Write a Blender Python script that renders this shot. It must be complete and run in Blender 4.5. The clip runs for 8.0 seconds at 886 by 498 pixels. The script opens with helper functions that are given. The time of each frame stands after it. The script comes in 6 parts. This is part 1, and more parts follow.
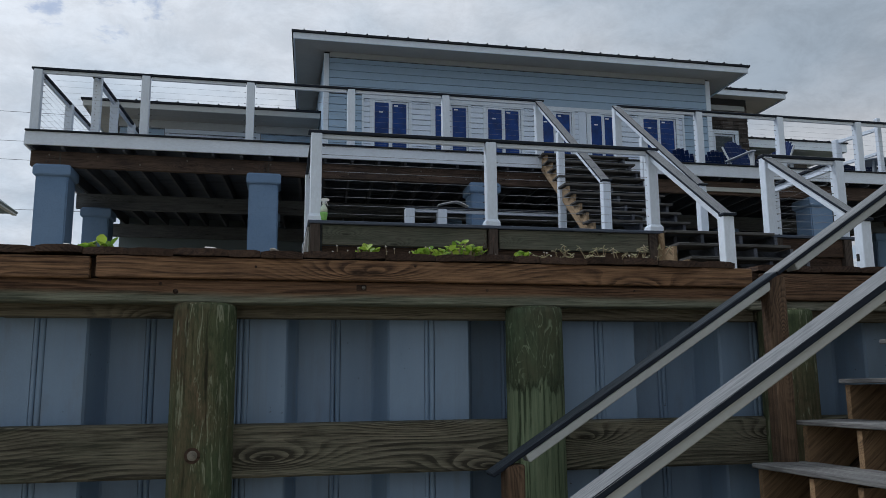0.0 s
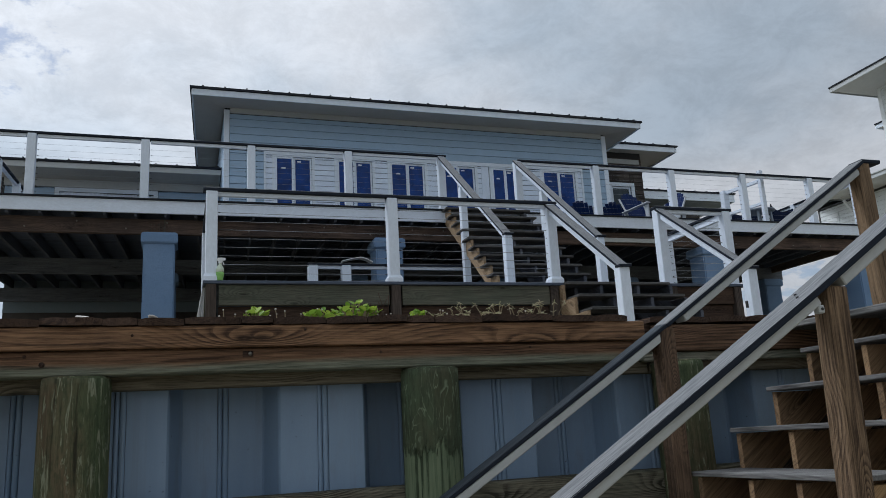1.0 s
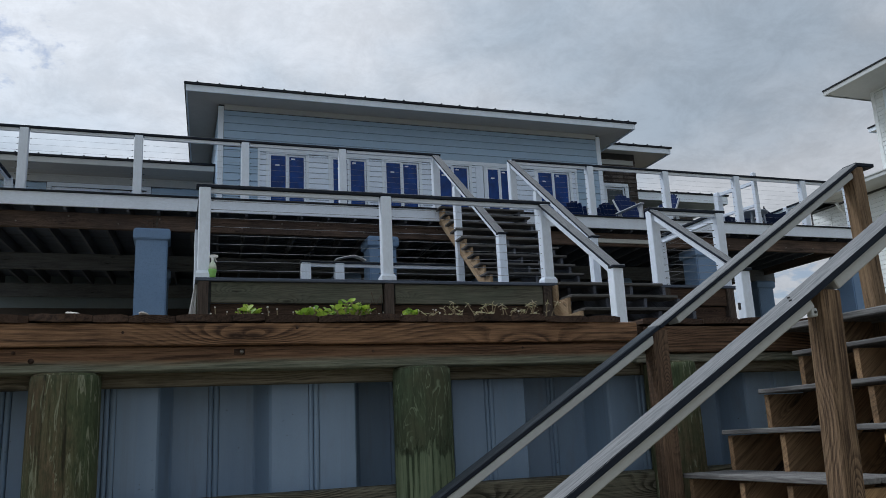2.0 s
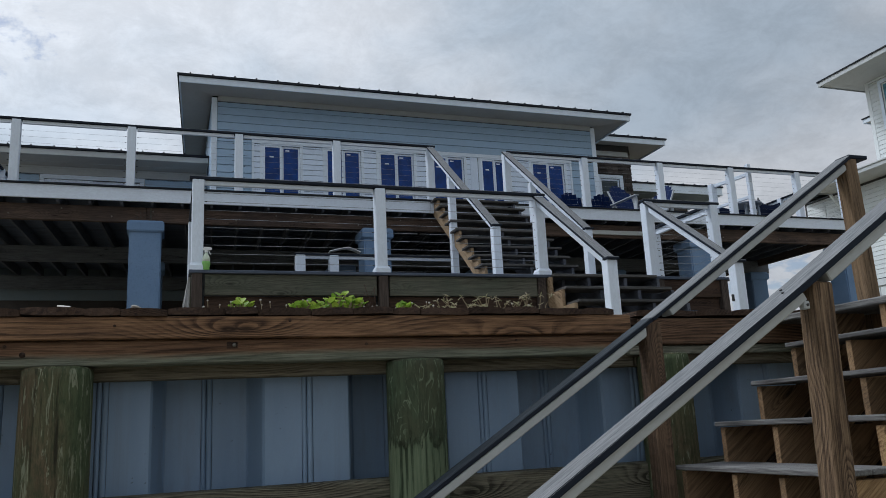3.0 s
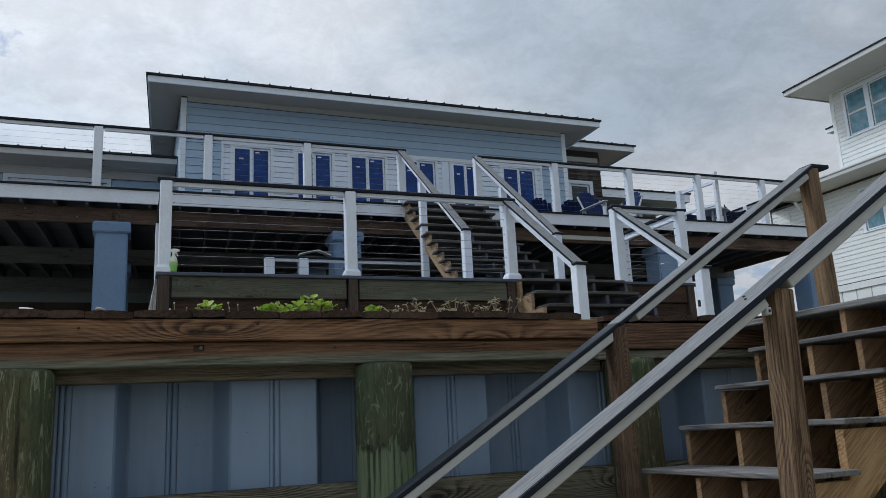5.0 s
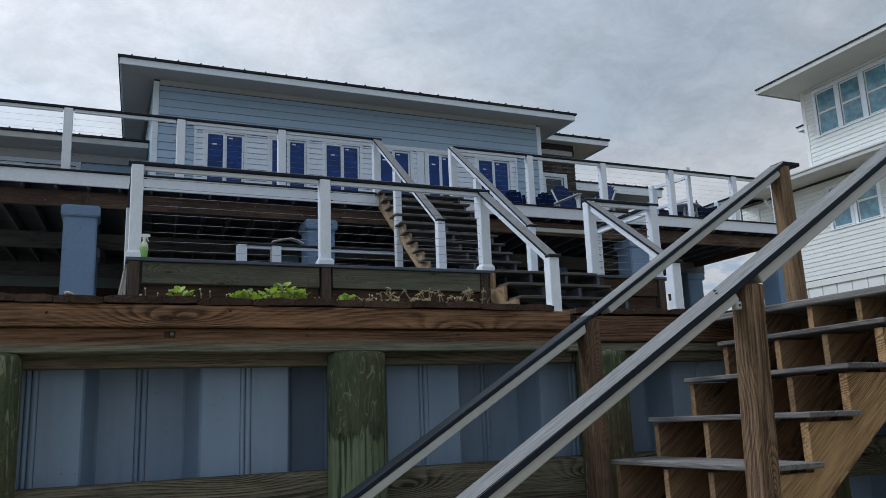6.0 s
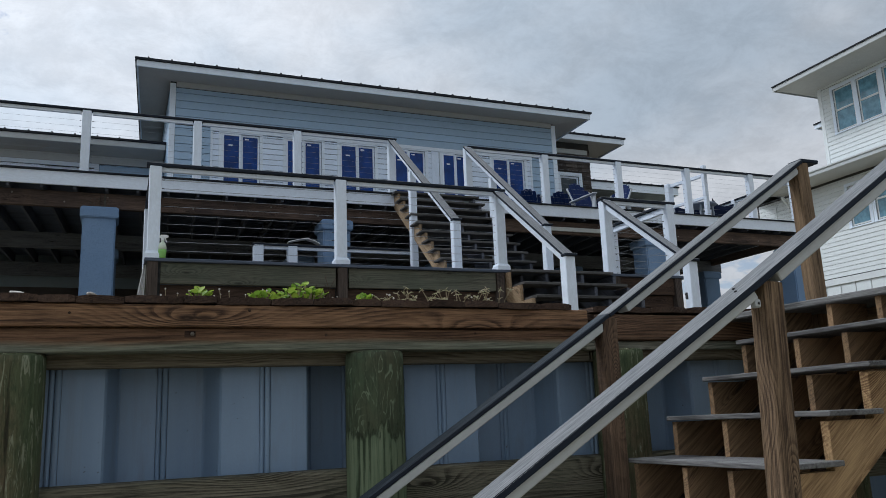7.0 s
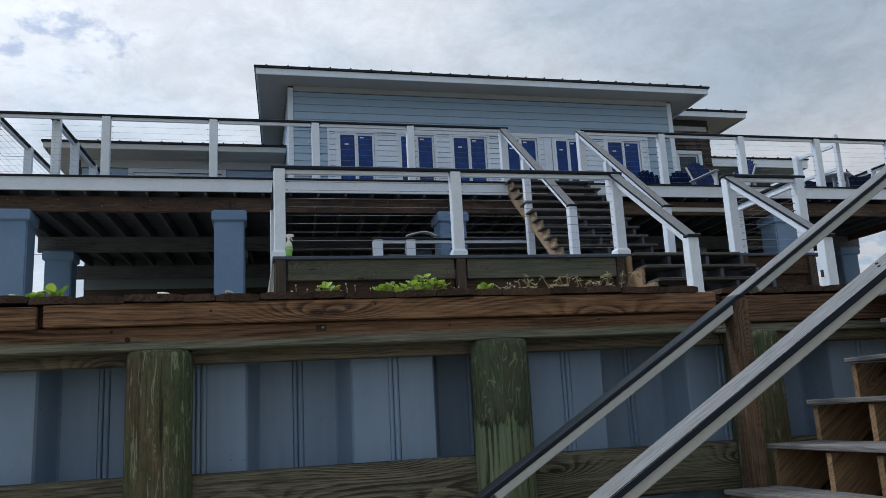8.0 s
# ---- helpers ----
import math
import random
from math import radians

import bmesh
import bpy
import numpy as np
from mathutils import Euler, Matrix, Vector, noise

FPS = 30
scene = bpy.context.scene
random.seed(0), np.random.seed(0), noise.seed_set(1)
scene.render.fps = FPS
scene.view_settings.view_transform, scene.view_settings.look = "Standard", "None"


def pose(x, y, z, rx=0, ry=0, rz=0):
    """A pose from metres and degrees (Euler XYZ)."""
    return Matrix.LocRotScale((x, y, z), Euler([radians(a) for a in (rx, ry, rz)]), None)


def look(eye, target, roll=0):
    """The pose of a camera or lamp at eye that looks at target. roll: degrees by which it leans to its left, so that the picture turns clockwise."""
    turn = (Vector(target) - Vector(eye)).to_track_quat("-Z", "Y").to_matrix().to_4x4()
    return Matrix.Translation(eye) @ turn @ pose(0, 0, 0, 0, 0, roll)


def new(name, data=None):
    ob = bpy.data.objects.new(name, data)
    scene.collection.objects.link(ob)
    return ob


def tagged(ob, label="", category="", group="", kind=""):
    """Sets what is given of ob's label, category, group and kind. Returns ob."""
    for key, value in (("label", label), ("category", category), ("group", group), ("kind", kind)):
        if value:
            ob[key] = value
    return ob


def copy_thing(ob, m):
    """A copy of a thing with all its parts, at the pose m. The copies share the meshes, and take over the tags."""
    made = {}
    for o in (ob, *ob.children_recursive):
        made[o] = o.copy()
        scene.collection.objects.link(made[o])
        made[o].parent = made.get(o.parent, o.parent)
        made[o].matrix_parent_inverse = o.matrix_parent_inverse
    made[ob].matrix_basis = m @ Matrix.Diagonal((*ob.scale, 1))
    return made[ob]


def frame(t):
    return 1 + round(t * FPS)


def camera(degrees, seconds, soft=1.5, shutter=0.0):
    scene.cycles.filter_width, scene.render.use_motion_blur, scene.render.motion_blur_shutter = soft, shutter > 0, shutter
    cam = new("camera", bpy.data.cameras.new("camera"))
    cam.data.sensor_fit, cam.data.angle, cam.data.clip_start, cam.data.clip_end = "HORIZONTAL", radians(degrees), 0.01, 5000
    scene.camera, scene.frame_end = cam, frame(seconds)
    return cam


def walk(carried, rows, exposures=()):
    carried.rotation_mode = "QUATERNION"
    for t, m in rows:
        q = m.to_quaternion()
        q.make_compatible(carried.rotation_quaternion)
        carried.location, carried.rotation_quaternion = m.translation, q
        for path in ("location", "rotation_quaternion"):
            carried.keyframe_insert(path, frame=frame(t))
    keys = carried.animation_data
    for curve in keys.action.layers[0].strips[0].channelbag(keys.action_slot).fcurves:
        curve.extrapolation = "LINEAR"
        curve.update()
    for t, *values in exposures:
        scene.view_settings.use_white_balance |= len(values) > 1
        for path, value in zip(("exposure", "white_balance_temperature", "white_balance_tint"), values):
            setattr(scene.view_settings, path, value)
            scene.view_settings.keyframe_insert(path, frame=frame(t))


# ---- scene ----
cam = camera(58.51, 8.0, soft=0.45)
PATH = [
    (0.0, look((0.0000, 0.0000, 1.6000), (2.0271, 9.6573, 3.2207), -0.518)),
    (0.2, look((0.0259, 0.0110, 1.6098), (2.4629, 9.5332, 3.4508), -1.096)),
    (0.5, look((0.0647, 0.0275, 1.6246), (2.8842, 9.3810, 3.7606), -2.298)),
    (1.0, look((0.1016, 0.0485, 1.6392), (3.2057, 9.2849, 3.8869), -3.158)),
    (1.5, look((0.1003, 0.0579, 1.6414), (3.2714, 9.2721, 3.8871), -2.826)),
    (1.7, look((0.1018, 0.0583, 1.6422), (3.2723, 9.2711, 3.8943), -2.752)),
    (2.8, look((0.1148, 0.0613, 1.6495), (3.3497, 9.2829, 3.7707), -2.710)),
    (3.0, look((0.1163, 0.0617, 1.6503), (3.3589, 9.2803, 3.7725), -2.842)),
    (3.5, look((0.1239, 0.0563, 1.6518), (3.4076, 9.2539, 3.8018), -3.246)),
    (4.0, look((0.1126, 0.0534, 1.6512), (3.5179, 9.2008, 3.8259), -3.217)),
    (4.2, look((0.1134, 0.0530, 1.6510), (3.5323, 9.1909, 3.8444), -3.095)),
    (5.3, look((0.1209, 0.0497, 1.6496), (3.8300, 9.0927, 3.7628), -2.673)),
    (5.5, look((0.1217, 0.0493, 1.6494), (3.9220, 9.0613, 3.7331), -2.511)),
    (6.0, look((0.1124, 0.0550, 1.6478), (4.0170, 9.0372, 3.6662), -2.217)),
    (6.5, look((0.0984, 0.0571, 1.6484), (3.9406, 9.0634, 3.6793), -2.099)),
    (7.0, look((0.0971, 0.0485, 1.6441), (3.8305, 9.1024, 3.6663), -2.250)),
    (7.5, look((0.0987, 0.0431, 1.6471), (3.5897, 9.2004, 3.6363), -2.612)),
    (7.8, look((0.0835, 0.0388, 1.6421), (3.1042, 9.3646, 3.6183), -2.712)),
    (8.0, look((0.0734, 0.0359, 1.6388), (2.4247, 9.5564, 3.5964), -3.062)),
]
walk(cam, PATH, [(0.0, -0.29, 5700, 10), (0.5, -0.17, 5700, 10), (1.5, -0.21, 5700, 10), (3.5, -0.19, 5700, 10), (5.5, -0.13, 5700, 10), (8.0, -0.07, 5700, 10)])

# ---------------------------------------------------------------- light
world = bpy.data.worlds.new("sky")
scene.world = world
world.use_nodes = True
SUN_EL, SUN_AZ = radians(47), radians(-60)   # azimuth from +y towards +x
sun_way = Vector((math.sin(SUN_AZ) * math.cos(SUN_EL), math.cos(SUN_AZ) * math.cos(SUN_EL), math.sin(SUN_EL)))


def build_sky():
    nt = world.node_tree
    nt.nodes.clear()
    N, L = nt.nodes.new, nt.links.new
    out = N("ShaderNodeOutputWorld")
    bg = N("ShaderNodeBackground")
    sky = N("ShaderNodeTexSky")
    sky.sky_type = "NISHITA"
    sky.sun_disc = False
    sky.sun_elevation = SUN_EL
    sky.sun_rotation = SUN_AZ
    sky.air_density, sky.dust_density = 1.0, 1.5
    blue = N("ShaderNodeVectorMath"); blue.operation = "SCALE"
    blue.inputs["Scale"].default_value = 0.11
    L(sky.outputs[0], blue.inputs[0])
    tc = N("ShaderNodeTexCoord")
    # cloud sheet: the direction is laid out on a flat layer overhead
    sep = N("ShaderNodeSeparateXYZ"); L(tc.outputs["Generated"], sep.inputs[0])
    up = N("ShaderNodeMath"); up.operation = "MAXIMUM"; up.inputs[1].default_value = 0.0
    L(sep.outputs["Z"], up.inputs[0])
    lift = N("ShaderNodeMath"); lift.operation = "ADD"; lift.inputs[1].default_value = 0.30
    L(up.outputs[0], lift.inputs[0])
    px = N("ShaderNodeMath"); px.operation = "DIVIDE"; L(sep.outputs["X"], px.inputs[0]); L(lift.outputs[0], px.inputs[1])
    py = N("ShaderNodeMath"); py.operation = "DIVIDE"; L(sep.outputs["Y"], py.inputs[0]); L(lift.outputs[0], py.inputs[1])
    lay = N("ShaderNodeCombineXYZ"); L(px.outputs[0], lay.inputs[0]); L(py.outputs[0], lay.inputs[1])
    lay.inputs[2].default_value = 3.7

    def cloud(scale, detail, rough, dist):
        n = N("ShaderNodeTexNoise")
        n.inputs["Scale"].default_value, n.inputs["Detail"].default_value = scale, detail
        n.inputs["Roughness"].default_value, n.inputs["Distortion"].default_value = rough, dist
        L(lay.outputs[0], n.inputs["Vector"])
        return n

    def ramp(src, a, b, lo=0.0, hi=1.0):
        m = N("ShaderNodeMapRange"); m.interpolation_type = "SMOOTHSTEP"
        m.inputs["From Min"].default_value, m.inputs["From Max"].default_value = a, b
        m.inputs["To Min"].default_value, m.inputs["To Max"].default_value = lo, hi
        L(src, m.inputs["Value"])
        return m.outputs[0]

    def toward(x, y, z, near, wide):
        """1 in the given direction, fading to 0."""
        d = N("ShaderNodeVectorMath"); d.operation = "DOT_PRODUCT"
        d.inputs[1].default_value = Vector((x, y, z)).normalized()
        L(tc.outputs["Generated"], d.inputs[0])
        return ramp(d.outputs["Value"], math.cos(radians(wide)), math.cos(radians(near)))

    def calc(op, p, q):
        m = N("ShaderNodeMath"); m.operation = op
        for i, v in enumerate((p, q)):
            if isinstance(v, float):
                m.inputs[i].default_value = v
            else:
                L(v, m.inputs[i])
        return m.outputs[0]

    # a broken edge with blue behind it, a slate-grey belly and a pale bank
    hole = calc("MULTIPLY", toward(-0.215, 0.85, 0.50, 1, 11), 0.26)
    hole = calc("ADD", hole, calc("MULTIPLY", toward(0.66, 0.735, 0.145, 1, 5), 0.24))
    cover = ramp(calc("SUBTRACT", cloud(11.0, 12, 0.62, 0.2).outputs[0], hole), 0.13, 0.27, 0.42, 1.0)
    belly = calc("MULTIPLY", toward(0.56, 0.63, 0.53, 2, 22), 0.11)
    bank = calc("MULTIPLY", toward(0.72, 0.66, 0.16, 4, 19), 0.2)
    soft = calc("SUBTRACT", calc("ADD", cloud(1.6, 7, 0.52, 0.1).outputs[0], belly), bank)
    thick = ramp(soft, 0.36, 0.66)
    fine = ramp(cloud(9.0, 14, 0.72, 0.3).outputs[0], 0.32, 0.68, 0.87, 1.06)
    # clouds glow towards the sun and grey away from it
    sund = N("ShaderNodeVectorMath"); sund.operation = "DOT_PRODUCT"
    sund.inputs[1].default_value = sun_way
    L(tc.outputs["Generated"], sund.inputs[0])
    glow = ramp(sund.outputs["Value"], -0.1, 0.97, 0.575, 1.015)
    away = ramp(sund.outputs["Value"], -0.8, -0.12, 0.5, 1.0)
    col = N("ShaderNodeMix"); col.data_type = "RGBA"
    col.inputs["A"].default_value = (0.985, 0.962, 0.92, 1)
    col.inputs["B"].default_value = (0.632, 0.69, 0.722, 1)
    L(thick, col.inputs["Factor"])
    k = N("ShaderNodeMath"); k.operation = "MULTIPLY"; L(glow, k.inputs[0]); L(fine, k.inputs[1])
    ka = N("ShaderNodeMath"); ka.operation = "MULTIPLY"; L(k.outputs[0], ka.inputs[0]); L(away, ka.inputs[1])
    lit = N("ShaderNodeVectorMath"); lit.operation = "SCALE"
    L(col.outputs["Result"], lit.inputs[0]); L(ka.outputs[0], lit.inputs["Scale"])
    bright = N("ShaderNodeVectorMath"); bright.operation = "SCALE"
    bright.inputs["Scale"].default_value = 1.09
    L(lit.outputs[0], bright.inputs[0])
    mix = N("ShaderNodeMix"); mix.data_type = "RGBA"
    L(cover, mix.inputs["Factor"]); L(blue.outputs[0], mix.inputs["A"]); L(bright.outputs[0], mix.inputs["B"])
    L(mix.outputs["Result"], bg.inputs["Color"])
    bg.inputs["Strength"].default_value = 1.0
    L(bg.outputs[0], out.inputs["Surface"])


build_sky()
sun = new("sun", bpy.data.lights.new("sun", "SUN"))
sun.data.energy, sun.data.angle, sun.data.color = 1.7, radians(12), (1.0, 0.965, 0.91)
sun.matrix_world = look(sun_way * 50, (0, 0, 0))
scene.view_settings.exposure = 0.0

# ---------------------------------------------------------------- materials
class Mat:
    """A small node builder round one Principled material."""

    def __init__(self, name, rough=0.6, metal=0.0, spec=0.4):
        self.m = bpy.data.materials.new(name)
        self.m.use_nodes = True
        self.nt = self.m.node_tree
        self.b = self.nt.nodes["Principled BSDF"]
        self.b.inputs["Roughness"].default_value = rough
        self.b.inputs["Metallic"].default_value = metal
        self.b.inputs["Specular IOR Level"].default_value = spec
        self.tc = self.n("ShaderNodeTexCoord")
        self.info = self.n("ShaderNodeObjectInfo")
        off = self.n("ShaderNodeVectorMath"); off.operation = "SCALE"
        off.inputs[0].default_value = (37.0, 19.0, 11.0)
        self.l(self.info.outputs["Random"], off.inputs["Scale"])
        add = self.n("ShaderNodeVectorMath"); add.operation = "ADD"
        self.l(self.tc.outputs["Object"], add.inputs[0]); self.l(off.outputs[0], add.inputs[1])
        self.at = add.outputs[0]

    def n(self, kind):
        return self.nt.nodes.new(kind)

    def l(self, a, b):
        self.nt.links.new(a, b)

    def noise(self, scale, detail=4, rough=0.55, stretch=(1, 1, 1), dist=0.0, src=None):
        mp = self.n("ShaderNodeMapping"); mp.inputs["Scale"].default_value = stretch
        self.l(src or self.at, mp.inputs["Vector"])
        t = self.n("ShaderNodeTexNoise")
        t.inputs["Scale"].default_value, t.inputs["Detail"].default_value = scale, detail
        t.inputs["Roughness"].default_value, t.inputs["Distortion"].default_value = rough, dist
        self.l(mp.outputs[0], t.inputs["Vector"])
        return t.outputs[0]

    def ramp(self, src, a, b, lo=0.0, hi=1.0):
        m = self.n("ShaderNodeMapRange")
        m.inputs["From Min"].default_value, m.inputs["From Max"].default_value = a, b
        m.inputs["To Min"].default_value, m.inputs["To Max"].default_value = lo, hi
        self.l(src, m.inputs["Value"])
        return m.outputs[0]

    def mix(self, fac, a, b, mode="MIX"):
        m = self.n("ShaderNodeMix"); m.data_type, m.blend_type = "RGBA", mode
        for key, v in (("Factor", fac), ("A", a), ("B", b)):
            if isinstance(v, (tuple, float, int)):
                m.inputs[key].default_value = v
            else:
                self.l(v, m.inputs[key])
        return m.outputs["Result"]

    def math(self, op, a, b):
        m = self.n("ShaderNodeMath"); m.operation = op
        for i, v in enumerate((a, b)):
            if isinstance(v, (float, int)):
                m.inputs[i].default_value = v
            else:
                self.l(v, m.inputs[i])
        return m.outputs[0]

    def color(self, c):
        if isinstance(c, tuple):
            self.b.inputs["Base Color"].default_value = c
        else:
            self.l(c, self.b.inputs["Base Color"])

    def rough(self, r):
        self.l(r, self.b.inputs["Roughness"])

    def bump(self, h, strength=0.3, dist=0.01):
        b = self.n("ShaderNodeBump")
        b.inputs["Strength"].default_value, b.inputs["Distance"].default_value = strength, dist
        self.l(h, b.inputs["Height"]); self.l(b.outputs[0], self.b.inputs["Normal"])


def wood(name, light, dark, rough=0.75, streak=1.0, stain=None, stain_amt=0.0, tone=0.25, rings=True, knots=True, knot_scale=2.1, pitch=47.0, across="Z", edge=None):
    """Plain-sawn timber with the grain along local x."""
    m = Mat(name, rough, spec=0.25)
    sep = m.n("ShaderNodeSeparateXYZ")
    m.l(m.at, sep.inputs[0])
    # growth rings cut lengthwise: long loops where the board runs out of the log
    loop = m.noise(1.15, 2, 0.45, (0.42, 1.3, 1.3))
    s = m.math("ADD", sep.outputs["Z"], m.math("MULTIPLY", sep.outputs["Y"], 0.55))
    s = m.math("ADD", s, m.math("MULTIPLY", loop, 0.48))
    s = m.math("ADD", s, m.math("MULTIPLY", m.noise(9, 3, 0.5, (0.12, 1, 1)), 0.016))
    v = m.n("ShaderNodeTexVoronoi"); v.inputs["Scale"].default_value = knot_scale
    v.voronoi_dimensions = "2D"
    mk = m.n("ShaderNodeCombineXYZ")
    m.l(m.math("MULTIPLY", sep.outputs["X"], 0.5), mk.inputs[0])
    m.l(m.math("MULTIPLY", sep.outputs[across], 2.0), mk.inputs[1])
    m.l(mk.outputs[0], v.inputs["Vector"])
    if knots:
        # the rings sweep round each knot
        near = m.ramp(v.outputs["Distance"], 0.0, 0.38, 1.0, 0.0)
        s = m.math("ADD", s, m.math("MULTIPLY", m.math("POWER", near, 1.5), 0.14))
    turn = m.math("FRACT", m.math("MULTIPLY", s, pitch), 0.0)
    late = m.math("POWER", m.ramp(m.math("PINGPONG", turn, 0.8), 0.0, 0.8), 2.2)
    mask = m.ramp(m.noise(2.3, 4, 0.65, (0.5, 2.0, 2.0)), 0.36, 0.66)
    if knots:
        mask = m.math("MAXIMUM", mask, m.ramp(near, 0.25, 0.7))
    fine = m.noise(170, 5, 0.8, (0.03, 1, 1))
    mid = m.noise(48, 5, 0.7, (0.045, 1, 1))
    coarse = m.noise(3.0, 6, 0.68, (0.35, 1.6, 1.6))
    check = m.ramp(m.noise(34, 3, 0.55, (0.028, 1, 1)), 0.655, 0.70)
    g = m.math("MULTIPLY", m.math("MULTIPLY", late, mask), 1.0 * streak if rings else 0.1)
    g = m.math("ADD", g, m.ramp(fine, 0.38, 0.62, -0.12, 0.62))
    g = m.math("ADD", g, m.ramp(mid, 0.37, 0.64, -0.22, 0.42))
    g = m.math("ADD", g, m.ramp(coarse, 0.28, 0.72, -0.34, 0.4))
    g = m.math("ADD", g, m.math("MULTIPLY", check, 0.8))
    c = m.mix(m.ramp(g, 0.0, 1.2), light, dark)
    shift = m.ramp(m.info.outputs["Random"], 0, 1, 1 - tone, 1 + tone * 0.6)
    hs = m.n("ShaderNodeHueSaturation"); m.l(c, hs.inputs["Color"]); m.l(shift, hs.inputs["Value"])
    c = hs.outputs[0]
    if stain:
        patch = m.noise(2.3, 5, 0.62, (0.7, 1.2, 1.2))
        c = m.mix(m.ramp(patch, 0.42, 0.66, 0.0, stain_amt), c, stain)
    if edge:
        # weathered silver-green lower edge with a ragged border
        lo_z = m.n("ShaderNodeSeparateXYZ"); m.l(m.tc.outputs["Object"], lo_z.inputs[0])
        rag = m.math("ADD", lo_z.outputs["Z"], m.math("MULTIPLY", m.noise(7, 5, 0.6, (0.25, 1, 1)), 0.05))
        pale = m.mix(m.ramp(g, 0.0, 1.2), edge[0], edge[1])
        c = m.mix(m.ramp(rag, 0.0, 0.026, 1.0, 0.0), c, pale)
    if knots:
        c = m.mix(m.ramp(v.outputs["Distance"], 0.02, 0.055, 0.8, 0.0), c, tuple(x * 0.35 for x in dark[:3]) + (1,))
    m.color(c)
    m.rough(m.ramp(fine, 0.2, 0.8, rough - 0.1, min(1, rough + 0.12)))
    m.bump(g, 0.5, 0.007)
    return m.m


def paint(name, c, rough=0.5, dirt=0.25, spec=0.4, dirt_col=(0.28, 0.26, 0.22, 1), tone=0.06, grain=0.12):
    m = Mat(name, rough, spec=spec)
    big = m.noise(1.3, 5, 0.6)
    small = m.noise(85, 4, 0.65, (0.3, 1, 1))
    f = m.math("MULTIPLY", m.ramp(big, 0.42, 0.8), m.ramp(small, 0.25, 0.8, 0.3, 1.0))
    c2 = m.mix(m.math("MULTIPLY", f, dirt), c, dirt_col)
    hs = m.n("ShaderNodeHueSaturation"); m.l(c2, hs.inputs["Color"])
    mott = m.math("ADD", m.ramp(m.noise(38, 5, 0.75, (0.45, 1, 1)), 0.3, 0.7, -0.075, 0.065), m.ramp(m.noise(6, 4, 0.6), 0.3, 0.7, -0.03, 0.03))
    m.l(m.math("ADD", m.ramp(m.info.outputs["Random"], 0, 1, 1 - tone, 1 + tone), mott), hs.inputs["Value"])
    m.color(hs.outputs[0])
    m.rough(m.ramp(small, 0.2, 0.8, rough - 0.08, rough + 0.12))
    m.bump(small, grain, 0.004)
    return m.m


WOOD_CAP = wood("oiled_fir", (0.35, 0.20, 0.104, 1), (0.06, 0.032, 0.018, 1), 0.7, 0.95, tone=0.12, knot_scale=1.6, pitch=52.0)
WOOD_WEATHERED = wood("weathered_fir", (0.28, 0.245, 0.172, 1), (0.078, 0.068, 0.048, 1), 0.85, 0.8, tone=0.2)
WOOD_LEDGER = wood("silvered_ledger", (0.36, 0.345, 0.27, 1), (0.12, 0.122, 0.092, 1), 0.85, 1.0, (0.13, 0.19, 0.14, 1), 0.45, tone=0.1)
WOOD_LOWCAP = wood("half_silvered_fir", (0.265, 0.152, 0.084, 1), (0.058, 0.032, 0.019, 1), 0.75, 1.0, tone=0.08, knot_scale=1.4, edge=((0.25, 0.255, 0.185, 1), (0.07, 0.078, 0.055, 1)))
WOOD_WALE = wood("wale_timber", (0.27, 0.245, 0.175, 1), (0.052, 0.046, 0.033, 1), 0.85, 1.35, (0.06, 0.085, 0.05, 1), 0.3, 0.15, knot_scale=1.8)
WOOD_BEAM = wood("deck_beam_fir", (0.17, 0.118, 0.09, 1), (0.055, 0.039, 0.031, 1), 0.8, 0.8, (0.03, 0.026, 0.028, 1), 0.6, tone=0.2)
# blue-dark tints on joist, rear beam and deck board imitate bluish under-deck shade
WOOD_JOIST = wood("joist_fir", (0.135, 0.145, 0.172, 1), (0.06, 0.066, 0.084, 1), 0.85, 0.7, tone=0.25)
WOOD_GREYBEAM = wood("grey_beam_fir", (0.185, 0.195, 0.205, 1), (0.08, 0.085, 0.092, 1), 0.85, 0.7, tone=0.15)
WOOD_SLATE = wood("slate_deck_board", (0.11, 0.13, 0.175, 1), (0.06, 0.075, 0.105, 1), 0.8, 0.5, tone=0.2, knots=False)
WOOD_POST = wood("cedar_post", (0.37, 0.25, 0.145, 1), (0.075, 0.046, 0.027, 1), 0.75, 0.9, tone=0.1, knot_scale=3.4, pitch=66.0, across="Y")
# darker copies of the post cedar, imitating shade on the far posts
WOOD_POST_DARK = wood("shaded_cedar_post", (0.19, 0.122, 0.074, 1), (0.05, 0.031, 0.02, 1), 0.75, 1.2, tone=0.12, knot_scale=2.6, pitch=100.0, across="Y")
WOOD_POST_MID = wood("half_shaded_cedar_post", (0.275, 0.185, 0.105, 1), (0.07, 0.045, 0.026, 1), 0.75, 0.6, tone=0.1, knot_scale=2.6, pitch=80.0, across="Y")
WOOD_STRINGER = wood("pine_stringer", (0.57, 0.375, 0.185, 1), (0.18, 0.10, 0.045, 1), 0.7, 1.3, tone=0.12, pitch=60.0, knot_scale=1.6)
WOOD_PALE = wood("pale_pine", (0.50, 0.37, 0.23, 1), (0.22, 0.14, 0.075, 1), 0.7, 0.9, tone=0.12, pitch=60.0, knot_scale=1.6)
# stringer pine in a darker tone, standing in for shade between the treads
WOOD_INNER = wood("shaded_pine", (0.37, 0.235, 0.125, 1), (0.12, 0.078, 0.045, 1), 0.8, 0.6, tone=0.2)
